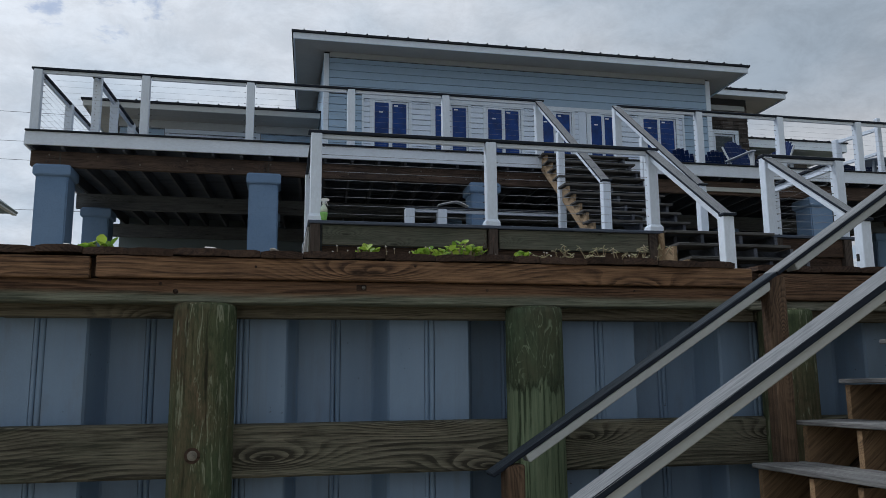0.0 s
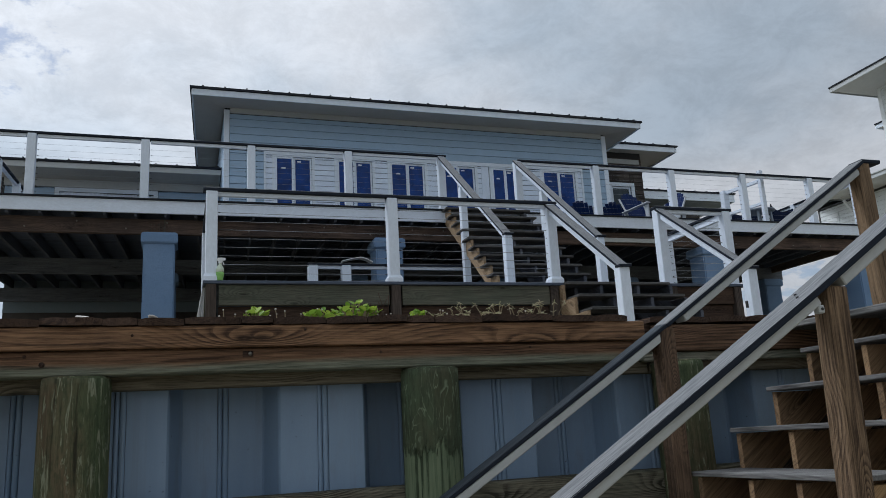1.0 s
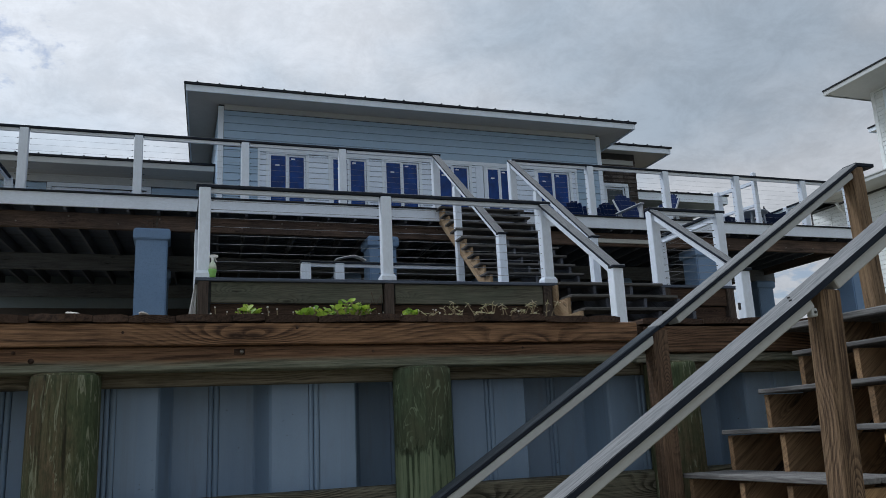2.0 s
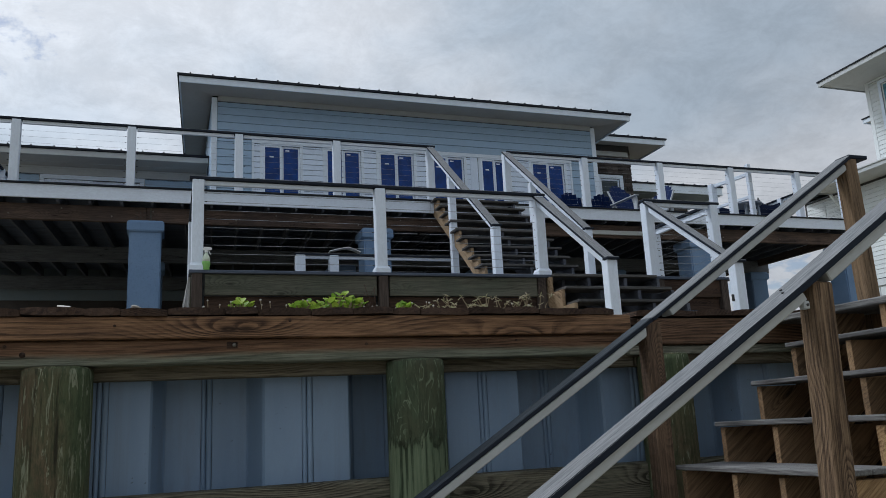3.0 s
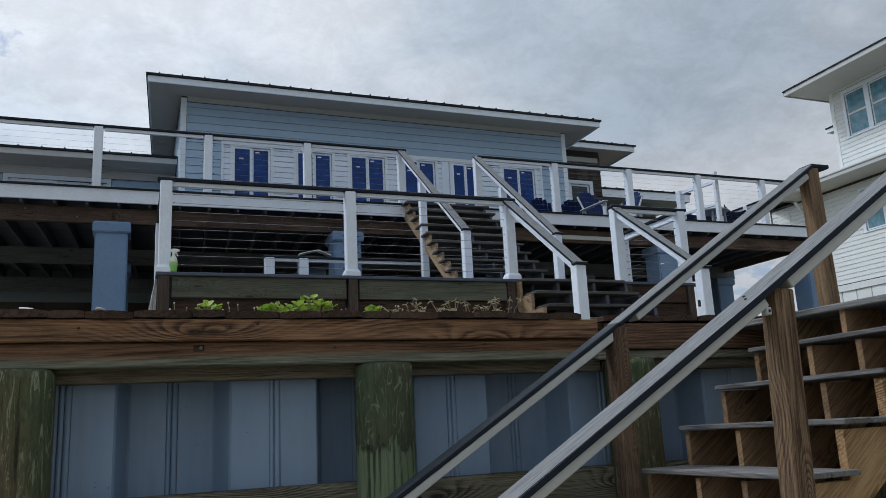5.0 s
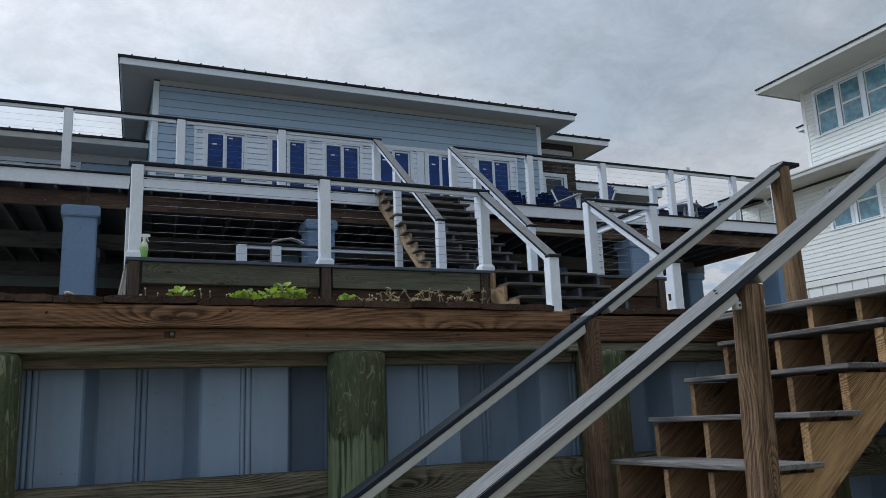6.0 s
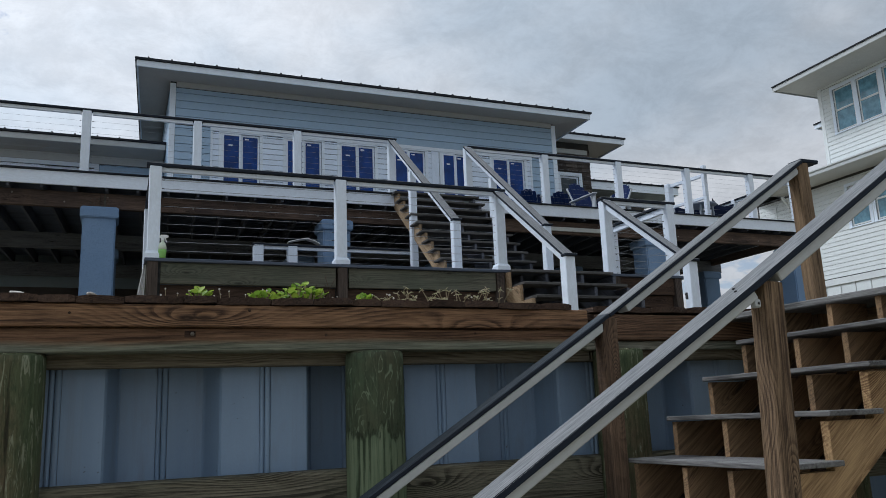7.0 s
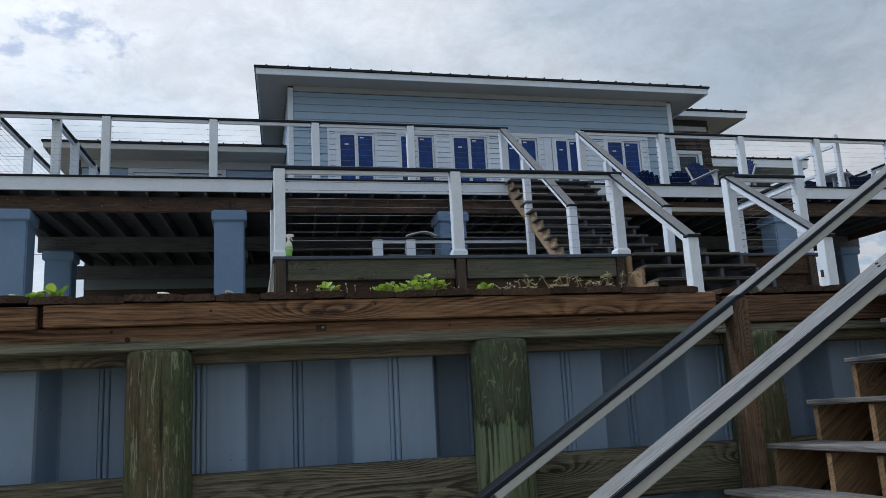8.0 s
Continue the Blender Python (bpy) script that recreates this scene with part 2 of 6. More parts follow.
WOOD_TREAD = wood("grey_tread", (0.25, 0.246, 0.235, 1), (0.105, 0.10, 0.10, 1), 0.8, 0.7, tone=0.15, knots=False)
WOOD_OLDTREAD = wood("dark_tread", (0.15, 0.145, 0.138, 1), (0.06, 0.057, 0.055, 1), 0.85, 0.8, tone=0.25)
WOOD_GREEN = wood("green_treated_rim", (0.17, 0.165, 0.125, 1), (0.07, 0.07, 0.054, 1), 0.85, 0.9, (0.07, 0.095, 0.068, 1), 0.4, 0.12)
# dark plank tone, also used where only shade fills a gap
WOOD_DARK = wood("dark_and_shaded_plank", (0.10, 0.062, 0.042, 1), (0.032, 0.021, 0.016, 1), 0.85, 0.7, tone=0.3)
WOOD_FOOT = wood("greyed_foot_post", (0.105, 0.082, 0.068, 1), (0.036, 0.028, 0.024, 1), 0.85, 0.7, tone=0.25)
WOOD_CAPDARK = wood("shaded_oiled_fir", (0.235, 0.138, 0.08, 1), (0.045, 0.027, 0.017, 1), 0.75, 1.0, tone=0.12, knot_scale=1.6)
# white paint, trim and siding carry a blue cast imitating bluish shade light
WHITE = paint("white_paint", (0.745, 0.81, 0.90, 1), 0.45, 0.18)
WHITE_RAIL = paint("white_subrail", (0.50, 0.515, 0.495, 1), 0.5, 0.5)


def rail_cap(name="grey_top_composite_cap", k=1.0, gloss=0.12, blue=1.0):
    """Dark composite cap coloured by facing: grainy grey where it faces up, near-black elsewhere."""
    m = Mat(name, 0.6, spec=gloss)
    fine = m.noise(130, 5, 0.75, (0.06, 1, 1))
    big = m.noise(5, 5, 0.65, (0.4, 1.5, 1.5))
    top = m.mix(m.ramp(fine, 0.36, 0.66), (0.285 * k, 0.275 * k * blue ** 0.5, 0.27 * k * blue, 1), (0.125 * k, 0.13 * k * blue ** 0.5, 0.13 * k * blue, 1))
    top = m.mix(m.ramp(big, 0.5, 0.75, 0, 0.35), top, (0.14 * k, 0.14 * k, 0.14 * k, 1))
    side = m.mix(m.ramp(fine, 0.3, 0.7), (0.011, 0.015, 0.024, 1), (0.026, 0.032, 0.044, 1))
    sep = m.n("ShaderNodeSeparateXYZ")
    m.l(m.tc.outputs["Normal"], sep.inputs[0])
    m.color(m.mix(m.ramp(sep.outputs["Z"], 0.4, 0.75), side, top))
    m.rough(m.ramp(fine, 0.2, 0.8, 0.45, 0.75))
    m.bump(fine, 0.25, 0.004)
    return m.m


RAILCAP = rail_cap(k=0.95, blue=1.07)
# darker copy of the cap for the lower far rail, imitating its shade
RAILCAP_DARK = rail_cap("shaded_cap", 0.19, 0.15, 1.5)
GREY_TRIM = paint("grey_trim", (0.50, 0.52, 0.515, 1), 0.6, 0.3)
TRIM = paint("trim_white", (0.80, 0.88, 0.97, 1), 0.5, 0.12)
SIDING_BLUE = paint("siding_blue_grey", (0.37, 0.505, 0.655, 1), 0.55, 0.2, tone=0.05)
TRIM_CREAM = paint("trim_cream", (0.74, 0.77, 0.765, 1), 0.5, 0.15)
SIDING_WHITE = paint("siding_white", (0.745, 0.835, 0.96, 1), 0.55, 0.15, tone=0.04)
SIDING_CREAM = paint("siding_cream", (0.72, 0.755, 0.75, 1), 0.55, 0.12, tone=0.03)
SOFFIT = paint("soffit_taupe", (0.50, 0.475, 0.425, 1), 0.7, 0.25)
SOFFIT_PALE = paint("soffit_pale", (0.53, 0.53, 0.50, 1), 0.7, 0.25)
DARKCAP = paint("dark_nosing", (0.016, 0.020, 0.028, 1), 0.6, 0.2, spec=0.12)
ROOF = paint("roof_metal_dark", (0.016, 0.019, 0.026, 1), 0.55, 0.2, spec=0.15)
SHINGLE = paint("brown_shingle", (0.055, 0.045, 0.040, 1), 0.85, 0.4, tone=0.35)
CANVAS = paint("navy_canvas", (0.005, 0.012, 0.042, 1), 0.9, 0.15, spec=0.1)
CHAIR_BLUE = paint("navy_paint", (0.006, 0.020, 0.085, 1), 0.7, 0.1, spec=0.12)
PLASTIC_GREY = paint("arm_grey", (0.45, 0.475, 0.50, 1), 0.5, 0.15)
TABLE_DARK = paint("table_dark", (0.26, 0.29, 0.33, 1), 0.5, 0.3)


def stucco():
    m = Mat("blue_stucco", 0.8, spec=0.25)
    big, fine = m.noise(1.2, 5, 0.6), m.noise(55, 5, 0.8)
    c = m.mix(m.ramp(big, 0.3, 0.75), (0.172, 0.268, 0.425, 1), (0.225, 0.325, 0.485, 1))
    c = m.mix(m.ramp(fine, 0.50, 0.66, 0, 0.5), c, (0.09, 0.145, 0.225, 1))
    m.color(c)
    m.bump(fine, 0.9, 0.012)
    return m.m


BLUE_COL = stucco()


def vinyl():
    m = Mat("grey_vinyl_sheet", 0.42, spec=0.45)
    tall = m.noise(2.0, 5, 0.6, (3, 3, 0.35))
    fine = m.noise(230, 3, 0.7)
    c = m.mix(m.ramp(tall, 0.3, 0.75), (0.222, 0.318, 0.450, 1), (0.288, 0.388, 0.522, 1))
    mud = m.noise(3.5, 6, 0.65, (2, 2, 0.6))
    c = m.mix(m.ramp(mud, 0.56, 0.78, 0, 0.5), c, (0.20, 0.21, 0.21, 1))
    c = m.mix(m.ramp(fine, 0.35, 0.7, 0.0, 0.22), c, (0.17, 0.19, 0.21, 1))
    c = m.mix(m.ramp(m.noise(42, 2, 0.5), 0.745, 0.775, 0, 0.7), c, (0.06, 0.065, 0.065, 1))
    run = m.noise(9, 5, 0.7, (2.2, 2.2, 0.05))
    c = m.mix(m.ramp(run, 0.55, 0.75, 0, 0.35), c, (0.19, 0.22, 0.24, 1))
    m.color(c)
    m.rough(m.ramp(tall, 0.2, 0.8, 0.35, 0.6))
    m.bump(fine, 0.12, 0.004)
    return m.m


VINYL = vinyl()


def pile_wood():
    """Round pile: brown heartwood, grey-green algae, pale flaking streaks; grain along z."""
    m = Mat("algae_pile", 0.9, spec=0.2)
    streaks = m.noise(36, 6, 0.7, (1, 1, 0.07), 0.4)
    big = m.noise(2.6, 5, 0.6, (1.4, 1.4, 0.6))
    c = m.mix(m.ramp(streaks, 0.3, 0.7), (0.075, 0.054, 0.031, 1), (0.205, 0.155, 0.092, 1))
    c = m.mix(m.ramp(big, 0.34, 0.6, 0, 0.8), c, (0.085, 0.125, 0.062, 1))
    spot = m.noise(60, 5, 0.75, (1, 1, 0.25))
    c = m.mix(m.ramp(spot, 0.46, 0.62, 0, 0.6), c, (0.045, 0.062, 0.032, 1))
    flake = m.noise(33, 7, 0.7, (1.3, 1.3, 0.17), 0.9)
    c = m.mix(m.ramp(flake, 0.56, 0.60, 0, 0.8), c, (0.29, 0.30, 0.20, 1))
    crack = m.noise(52, 4, 0.6, (1, 1, 0.035))
    c = m.mix(m.ramp(crack, 0.62, 0.72, 0, 0.8), c, (0.025, 0.022, 0.016, 1))
    m.color(c)
    h = m.math("SUBTRACT", streaks, m.ramp(crack, 0.6, 0.72, 0, 0.8))
    m.bump(h, 0.8, 0.02)
    return m.m


PILE = pile_wood()


def bare_pile():
    """The same pile where the dark skin has flaked away below a ragged line, leaving pale grooved wood."""
    m = Mat("flaked_pile", 0.9, spec=0.2)
    groove = m.noise(58, 5, 0.65, (1, 1, 0.03))
    big = m.noise(3.0, 5, 0.6, (1.4, 1.4, 0.7))
    skin = m.mix(m.ramp(big, 0.35, 0.65), (0.085, 0.085, 0.05, 1), (0.082, 0.122, 0.068, 1))
    skin = m.mix(m.ramp(m.noise(44, 6, 0.75, (1, 1, 0.16)), 0.46, 0.62, 0, 0.65), skin, (0.04, 0.045, 0.028, 1))
    # pale edges of the peeling layers, like contour lines
    swirl = m.math("FRACT", m.math("MULTIPLY", m.noise(6.5, 4, 0.5, (1.3, 1.3, 0.42), 0.6), 9.0), 0.0)
    edge = m.math("MULTIPLY", m.ramp(swirl, 0.82, 0.95), m.ramp(m.noise(11, 3), 0.38, 0.54))
    skin = m.mix(m.math("MULTIPLY", edge, 0.6), skin, (0.25, 0.30, 0.19, 1))
    pale = m.mix(m.ramp(groove, 0.38, 0.66), (0.21, 0.25, 0.15, 1), (0.105, 0.145, 0.08, 1))
    pale = m.mix(m.ramp(groove, 0.54, 0.60, 0, 0.85), pale, (0.03, 0.04, 0.022, 1))
    pale = m.mix(m.ramp(big, 0.45, 0.7, 0, 0.5), pale, (0.08, 0.11, 0.065, 1))
    sep = m.n("ShaderNodeSeparateXYZ")
    m.l(m.tc.outputs["Object"], sep.inputs[0])
    ragged = m.math("ADD", sep.outputs["Z"], m.math("MULTIPLY", m.noise(10, 7, 0.75, (2.2, 2.2, 0.35)), 0.5))
    edge = m.ramp(ragged, 1.80, 1.83)
    m.color(m.mix(edge, pale, skin))
    h = m.math("ADD", m.math("MULTIPLY", edge, 0.8), m.math("MULTIPLY", groove, -0.7))
    m.bump(h, 0.8, 0.02)
    return m.m


PILE_BARE = bare_pile()


def ground_mat():
    m = Mat("sandy_soil", 0.95, spec=0.15)
    big, mid, fine = m.noise(0.25, 5), m.noise(2.5, 6, 0.65), m.noise(60, 4, 0.7)
    c = m.mix(m.ramp(big, 0.35, 0.65), (0.33, 0.285, 0.215, 1), (0.25, 0.225, 0.16, 1))
    c = m.mix(m.ramp(mid, 0.45, 0.7, 0, 0.6), c, (0.13, 0.12, 0.075, 1))
    c = m.mix(m.ramp(fine, 0.5, 0.8, 0, 0.4), c, (0.42, 0.38, 0.3, 1))
    m.color(c)
    m.bump(mid, 0.5, 0.05)
    return m.m


GROUND = ground_mat()


def metal(name, c, rough=0.35):
    m = Mat(name, rough, 1.0)
    s = m.noise(30, 4)
    m.color(m.mix(m.ramp(s, 0.3, 0.75), c, tuple(x * 0.6 for x in c[:3]) + (1,)))
    return m.m


STEEL = metal("stainless_cable", (0.42, 0.43, 0.44, 1), 0.4)
NUT = metal("rusty_galvanised_nut", (0.32, 0.295, 0.25, 1), 0.5)
BOLT = metal("galvanised_bolt", (0.17, 0.155, 0.13, 1), 0.7)


def glass(name, tint, rough=0.04, gloss=0.35):
    """A glossy tinted pane; mottling that imitates reflected cloud is put into its colour."""
    m = Mat(name, rough, spec=gloss)
    w = m.noise(1.7, 3)
    cloud_mottle = m.noise(4.5, 5, 0.6)
    m.color(m.mix(m.ramp(cloud_mottle, 0.35, 0.65), tint, tuple(x * 0.55 for x in tint[:3]) + (1,)))
    m.bump(w, 0.02, 0.02)
    return m.m


GLASS_BLUE = glass("blue_tint_glass", (0.007, 0.055, 0.27, 1), 0.06, 0.3)
# bright blue base stands in for the sky reflected in the panes
GLASS_SKY = glass("sky_glass", (0.17, 0.36, 0.47, 1), 0.05, 0.55)
GLASS_GREY = glass("grey_glass", (0.045, 0.065, 0.075, 1), 0.05, 0.45)
GLASS_DARK = glass("dark_glass", (0.03, 0.035, 0.04, 1))
# near-black stands in for unlit rooms and for shade between siding boards
INSIDE = paint("unlit_interior", (0.05, 0.05, 0.05, 1), 0.9)
UNDERWALL = paint("grey_block_wall", (0.185, 0.225, 0.245, 1), 0.9, 0.5)


def leaf_mat(name, a, b):
    m = Mat(name, 0.5, spec=0.4)
    geo = m.n("ShaderNodeNewGeometry")
    n = m.noise(18, 3)
    c = m.mix(geo.outputs["Random Per Island"], a, b)
    m.color(m.mix(m.ramp(n, 0.35, 0.7, 0, 0.3), c, tuple(x * 0.6 for x in a[:3]) + (1,)))
    # thin blades let the light through
    thin = m.n("ShaderNodeBsdfTranslucent")
    m.l(c, thin.inputs["Color"])
    both = m.n("ShaderNodeMixShader")
    both.inputs[0].default_value = 0.38
    m.l(m.b.outputs[0], both.inputs[1]); m.l(thin.outputs[0], both.inputs[2])
    m.l(both.outputs[0], m.nt.nodes["Material Output"].inputs["Surface"])
    return m.m


LEAF = leaf_mat("fresh_leaf", (0.15, 0.30, 0.03, 1), (0.50, 0.63, 0.09, 1))
LEAF_DRY = leaf_mat("dry_weed", (0.62, 0.55, 0.40, 1), (0.40, 0.40, 0.20, 1))
STEM = paint("dry_stem", (0.30, 0.24, 0.145, 1), 0.8)
FLOWER = paint("pale_flower", (0.62, 0.58, 0.52, 1), 0.7)
PLASTIC_WHITE = paint("white_plastic", (0.8, 0.81, 0.8, 1), 0.35, 0.05)
PLASTIC_CLEAR = paint("milky_bottle", (0.66, 0.74, 0.58, 1), 0.3, 0.05)
PLASTIC_GREEN = paint("green_label", (0.24, 0.50, 0.12, 1), 0.4, 0.05)
CLOTH = paint("pale_cloth", (0.62, 0.62, 0.62, 1), 0.95, 0.25)
WIRE = paint("black_wire", (0.02, 0.02, 0.022, 1), 0.6)

# ---------------------------------------------------------------- building helpers
WORLD = {}
CACHE = {}


def thing(name, at, label="", category="", group="", kind=""):
    ob = new(name)
    ob.empty_display_size = 0.1
    ob.matrix_basis = WORLD[ob] = Matrix.Translation(at)
    return tagged(ob, label, category, group, kind)


def place(ob, m, parent=None, label=""):
    WORLD[ob] = m
    if parent is not None:
        ob.parent = parent
        ob.matrix_basis = WORLD[parent].inverted() @ m
    else:
        ob.matrix_basis = m
    return tagged(ob, label)


def mesh_of(bm, material, name="mesh", smooth=False):
    me = bpy.data.meshes.new(name)
    bmesh.ops.recalc_face_normals(bm, faces=bm.faces)
    for f in bm.faces:
        f.smooth = smooth
    bm.to_mesh(me)
    bm.free()
    me.materials.append(material)
    return me


def part(name, bm, material, parent, label="", smooth=False, m=None):
    """A bmesh in world coordinates (or at the pose m) as one mesh object under a thing or part."""
    return place(new(name, mesh_of(bm, material, name, smooth)), m or Matrix.Identity(4), parent, label)


def add_box(bm, x0, x1, y0, y1, z0, z1):
    v = [bm.verts.new((x, y, z)) for x in (x0, x1) for y in (y0, y1) for z in (z0, z1)]
    for q in ((0, 1, 3, 2), (4, 6, 7, 5), (0, 4, 5, 1), (2, 3, 7, 6), (0, 2, 6, 4), (1, 5, 7, 3)):
        bm.faces.new([v[i] for i in q])


def beam_mesh(l, w, h, material, bevel=0.004):
    key = (round(l, 3), round(w, 3), round(h, 3), material.name, bevel)
    if key not in CACHE:
        bm = bmesh.new()
        add_box(bm, 0, l, -w / 2, w / 2, -h / 2, h / 2)
        if bevel:
            bmesh.ops.bevel(bm, geom=bm.edges[:], offset=bevel, segments=1, affect="EDGES")
        CACHE[key] = mesh_of(bm, material, "beam")
    return CACHE[key]


def axes(a, b, up=(0, 0, 1)):
    x = (Vector(b) - Vector(a)).normalized()
    u = Vector(up)
    if abs(x.dot(u)) > 0.99:
        u = Vector((0, 1, 0))
    y = u.cross(x).normalized()
    z = x.cross(y)
    m = Matrix((x, y, z)).transposed().to_4x4()
    m.translation = a
    return m


def beam(name, a, b, w, h, material, parent=None, label="", up=(0, 0, 1), bevel=0.004):
    """A bevelled timber from a to b; w across, h along up. The grain runs along it."""
    l = (Vector(b) - Vector(a)).length
    return place(new(name, beam_mesh(l, w, h, material, bevel)), axes(a, b, up), parent, label)


def block(name, x0, x1, y0, y1, z0, z1, material, parent=None, label="", bevel=0.004):
    """An upright or lying timber filling a box; the grain along its longest side."""
    d = (x1 - x0, y1 - y0, z1 - z0)
    cx, cy, cz = (x0 + x1) / 2, (y0 + y1) / 2, (z0 + z1) / 2
    if d[0] >= d[1] and d[0] >= d[2]:
        return beam(name, (x0, cy, cz), (x1, cy, cz), d[1], d[2], material, parent, label, bevel=bevel)
    if d[1] >= d[2]:
        return beam(name, (cx, y0, cz), (cx, y1, cz), d[0], d[2], material, parent, label, bevel=bevel)
    return beam(name, (cx, cy, z0), (cx, cy, z1), d[0], d[1], material, parent, label, up=(0, 1, 0), bevel=bevel)


def rod(name, a, b, r, material, parent=None, label="", sides=6):
    l = (Vector(b) - Vector(a)).length
    key = ("rod", round(l, 3), r, material.name, sides)
    if key not in CACHE:
        bm = bmesh.new()
        rings = [[bm.verts.new((x, r * math.cos(t * 2 * math.pi / sides), r * math.sin(t * 2 * math.pi / sides)))
                  for t in range(sides)] for x in (0, l)]
        for i in range(sides):
            bm.faces.new((rings[0][i], rings[0][(i + 1) % sides], rings[1][(i + 1) % sides], rings[1][i]))
        bm.faces.new(rings[0]); bm.faces.new(rings[1])
        CACHE[key] = mesh_of(bm, material, "rod", True)
    return place(new(name, CACHE[key]), axes(a, b), parent, label)


def prism(bm, profile, axis, lo, hi):
    """Extrudes a closed profile of (u, v) along an axis: x takes (y, z), y takes (x, z), z takes (x, y)."""
    at = {"x": lambda u, v, w: (w, u, v), "y": lambda u, v, w: (u, w, v), "z": lambda u, v, w: (u, v, w)}[axis]
    a = [bm.verts.new(at(u, v, lo)) for u, v in profile]
    b = [bm.verts.new(at(u, v, hi)) for u, v in profile]
    n = len(a)
    for i in range(n):
        bm.faces.new((a[i], a[(i + 1) % n], b[(i + 1) % n], b[i]))
    bm.faces.new(a); bm.faces.new(b[::-1])


def lathe(bm, rings, cx, cy, sides=20, wobble=0.0, seed=0.0):
    """Round body from (radius, z) rings."""
    loops = []
    for r, z in rings:
        row = []
        for i in range(sides):
            t = i * 2 * math.pi / sides
            k = 1 + wobble * noise.noise((math.cos(t) * 2 + seed, math.sin(t) * 2, z * 1.5))
            row.append(bm.verts.new((cx + r * k * math.cos(t), cy + r * k * math.sin(t), z)))
        loops.append(row)
    for a, b in zip(loops, loops[1:]):
        for i in range(sides):
            bm.faces.new((a[i], a[(i + 1) % sides], b[(i + 1) % sides], b[i]))
    bm.faces.new(loops[0]); bm.faces.new(loops[-1])


def sawtooth(name, axis, lo, hi, start, rise, run, count, depth, material, parent, label=""):
    """A cut stringer. start: (u, z) under the lowest tread's front edge; it climbs along +u."""
    th = math.atan2(rise, run)
    drop = depth / math.cos(th)
    cu, cz = math.cos(th), math.sin(th)
    o = (start[0], start[1] - rise)
    bm = bmesh.new()
    h = (hi - lo) / 2
    for i in range(count):
        u0, u1, zt = run * i, run * (i + 1), rise * (i + 1)
        quad = [(u0, rise * i - drop), (u1, rise * (i + 1) - drop), (u1, zt), (u0, zt)]
        # turned so that local x, and with it the grain, follows the slope
        prism(bm, [(u * cu + z * cz, -u * cz + z * cu) for u, z in quad], "y", -h, h)
    bmesh.ops.remove_doubles(bm, verts=bm.verts[:], dist=1e-5)
    mid = (lo + hi) / 2
    if axis == "x":
        m = axes((o[0], mid, o[1]), (o[0] + cu, mid, o[1] + cz))
    else:
        m = axes((mid, o[0], o[1]), (mid, o[0] + cu, o[1] + cz))
    return part(name, bm, material, parent, label, m=m)

# ---------------------------------------------------------------- ground
GZ = 2.10            # yard level behind the bulkhead; the beach is at 0


def build_ground():
    bm = bmesh.new()
    ys = [-900, -60, -12, -4, 0, 2, 3.4, 4.08, 4.1, 5, 6.5, 8, 10, 13, 17, 22, 40, 120, 900]
    xs = [-900, -120, -40, -20, -12, -8, -5, -3, -1.5, 0, 1.5, 3, 4.5, 6, 8, 11, 15, 22, 40, 120, 900]
    grid = []
    for y in ys:
        row = []
        for x in xs:
            base = 0.0 if y < 4.09 else GZ
            k = 0.03 * noise.noise((x * 0.7, y * 0.7, 0)) if abs(x) < 20 and abs(y) < 25 and y not in (4.08, 4.1) else 0
            row.append(bm.verts.new((x, y, base + k)))
        grid.append(row)
    for a, b in zip(grid, grid[1:]):
        for i in range(len(xs) - 1):
            bm.faces.new((a[i], a[i + 1], b[i + 1], b[i]))
    g = new("ground", mesh_of(bm, GROUND, "ground"))
    tagged(g, "sandy beach and raised sandy yard", "ground", kind="structure")


build_ground()

# ---------------------------------------------------------------- bulkhead
bulkhead = thing("wall_bulkhead", (0, 3.9, 0), "grey vinyl sheet-pile bulkhead with timber wales and cap", "seawall", kind="structure")
NEAR_Y, FAR_Y, HALF = 3.85, 4.05, 0.444


def sheet_panel():
    """One Z-shaped sheet between the middles of a near and a far flat; a slot and a half-round lock rib at its end."""
    t = 0.009
    near = [(0.0262, NEAR_Y), (0.195, NEAR_Y), (0.205, NEAR_Y + 0.012), (0.252, FAR_Y - 0.012), (0.262, FAR_Y), (HALF - 0.0262, FAR_Y)]

    def rib(bm, x, y):
        for o, w in ((-0.0140, 0.0110), (0.0115, 0.0135)):
            r = [(x + o + w * math.cos(a), y - 3.9 + 0.004 - 0.013 * math.sin(a)) for a in [i * math.pi / 6 for i in range(7)]]
            prism(bm, r, "z", -0.6, 1.948)

    made = []
    for flip in (1, -1):
        bm = bmesh.new()
        prof = [(flip * x, y - 3.9) for x, y in near] + [(flip * x, y - 3.9 + t) for x, y in reversed(near)]
        prism(bm, prof, "z", -0.6, 1.95)
        # lips beside the slot
        rib(bm, 0, NEAR_Y) if flip == 1 else rib(bm, -HALF, FAR_Y)
        made.append(mesh_of(bm, VINYL, "panel"))
    return made


def build_panels():
    fwd, back = sheet_panel()
    for k in range(-7, 12):
        c = 0.735 + 0.888 * k
        place(new("panel", fwd), Matrix.Translation((c, 3.9, 0)), bulkhead)
        place(new("panel", back), Matrix.Translation((c, 3.9, 0)), bulkhead)


build_panels()


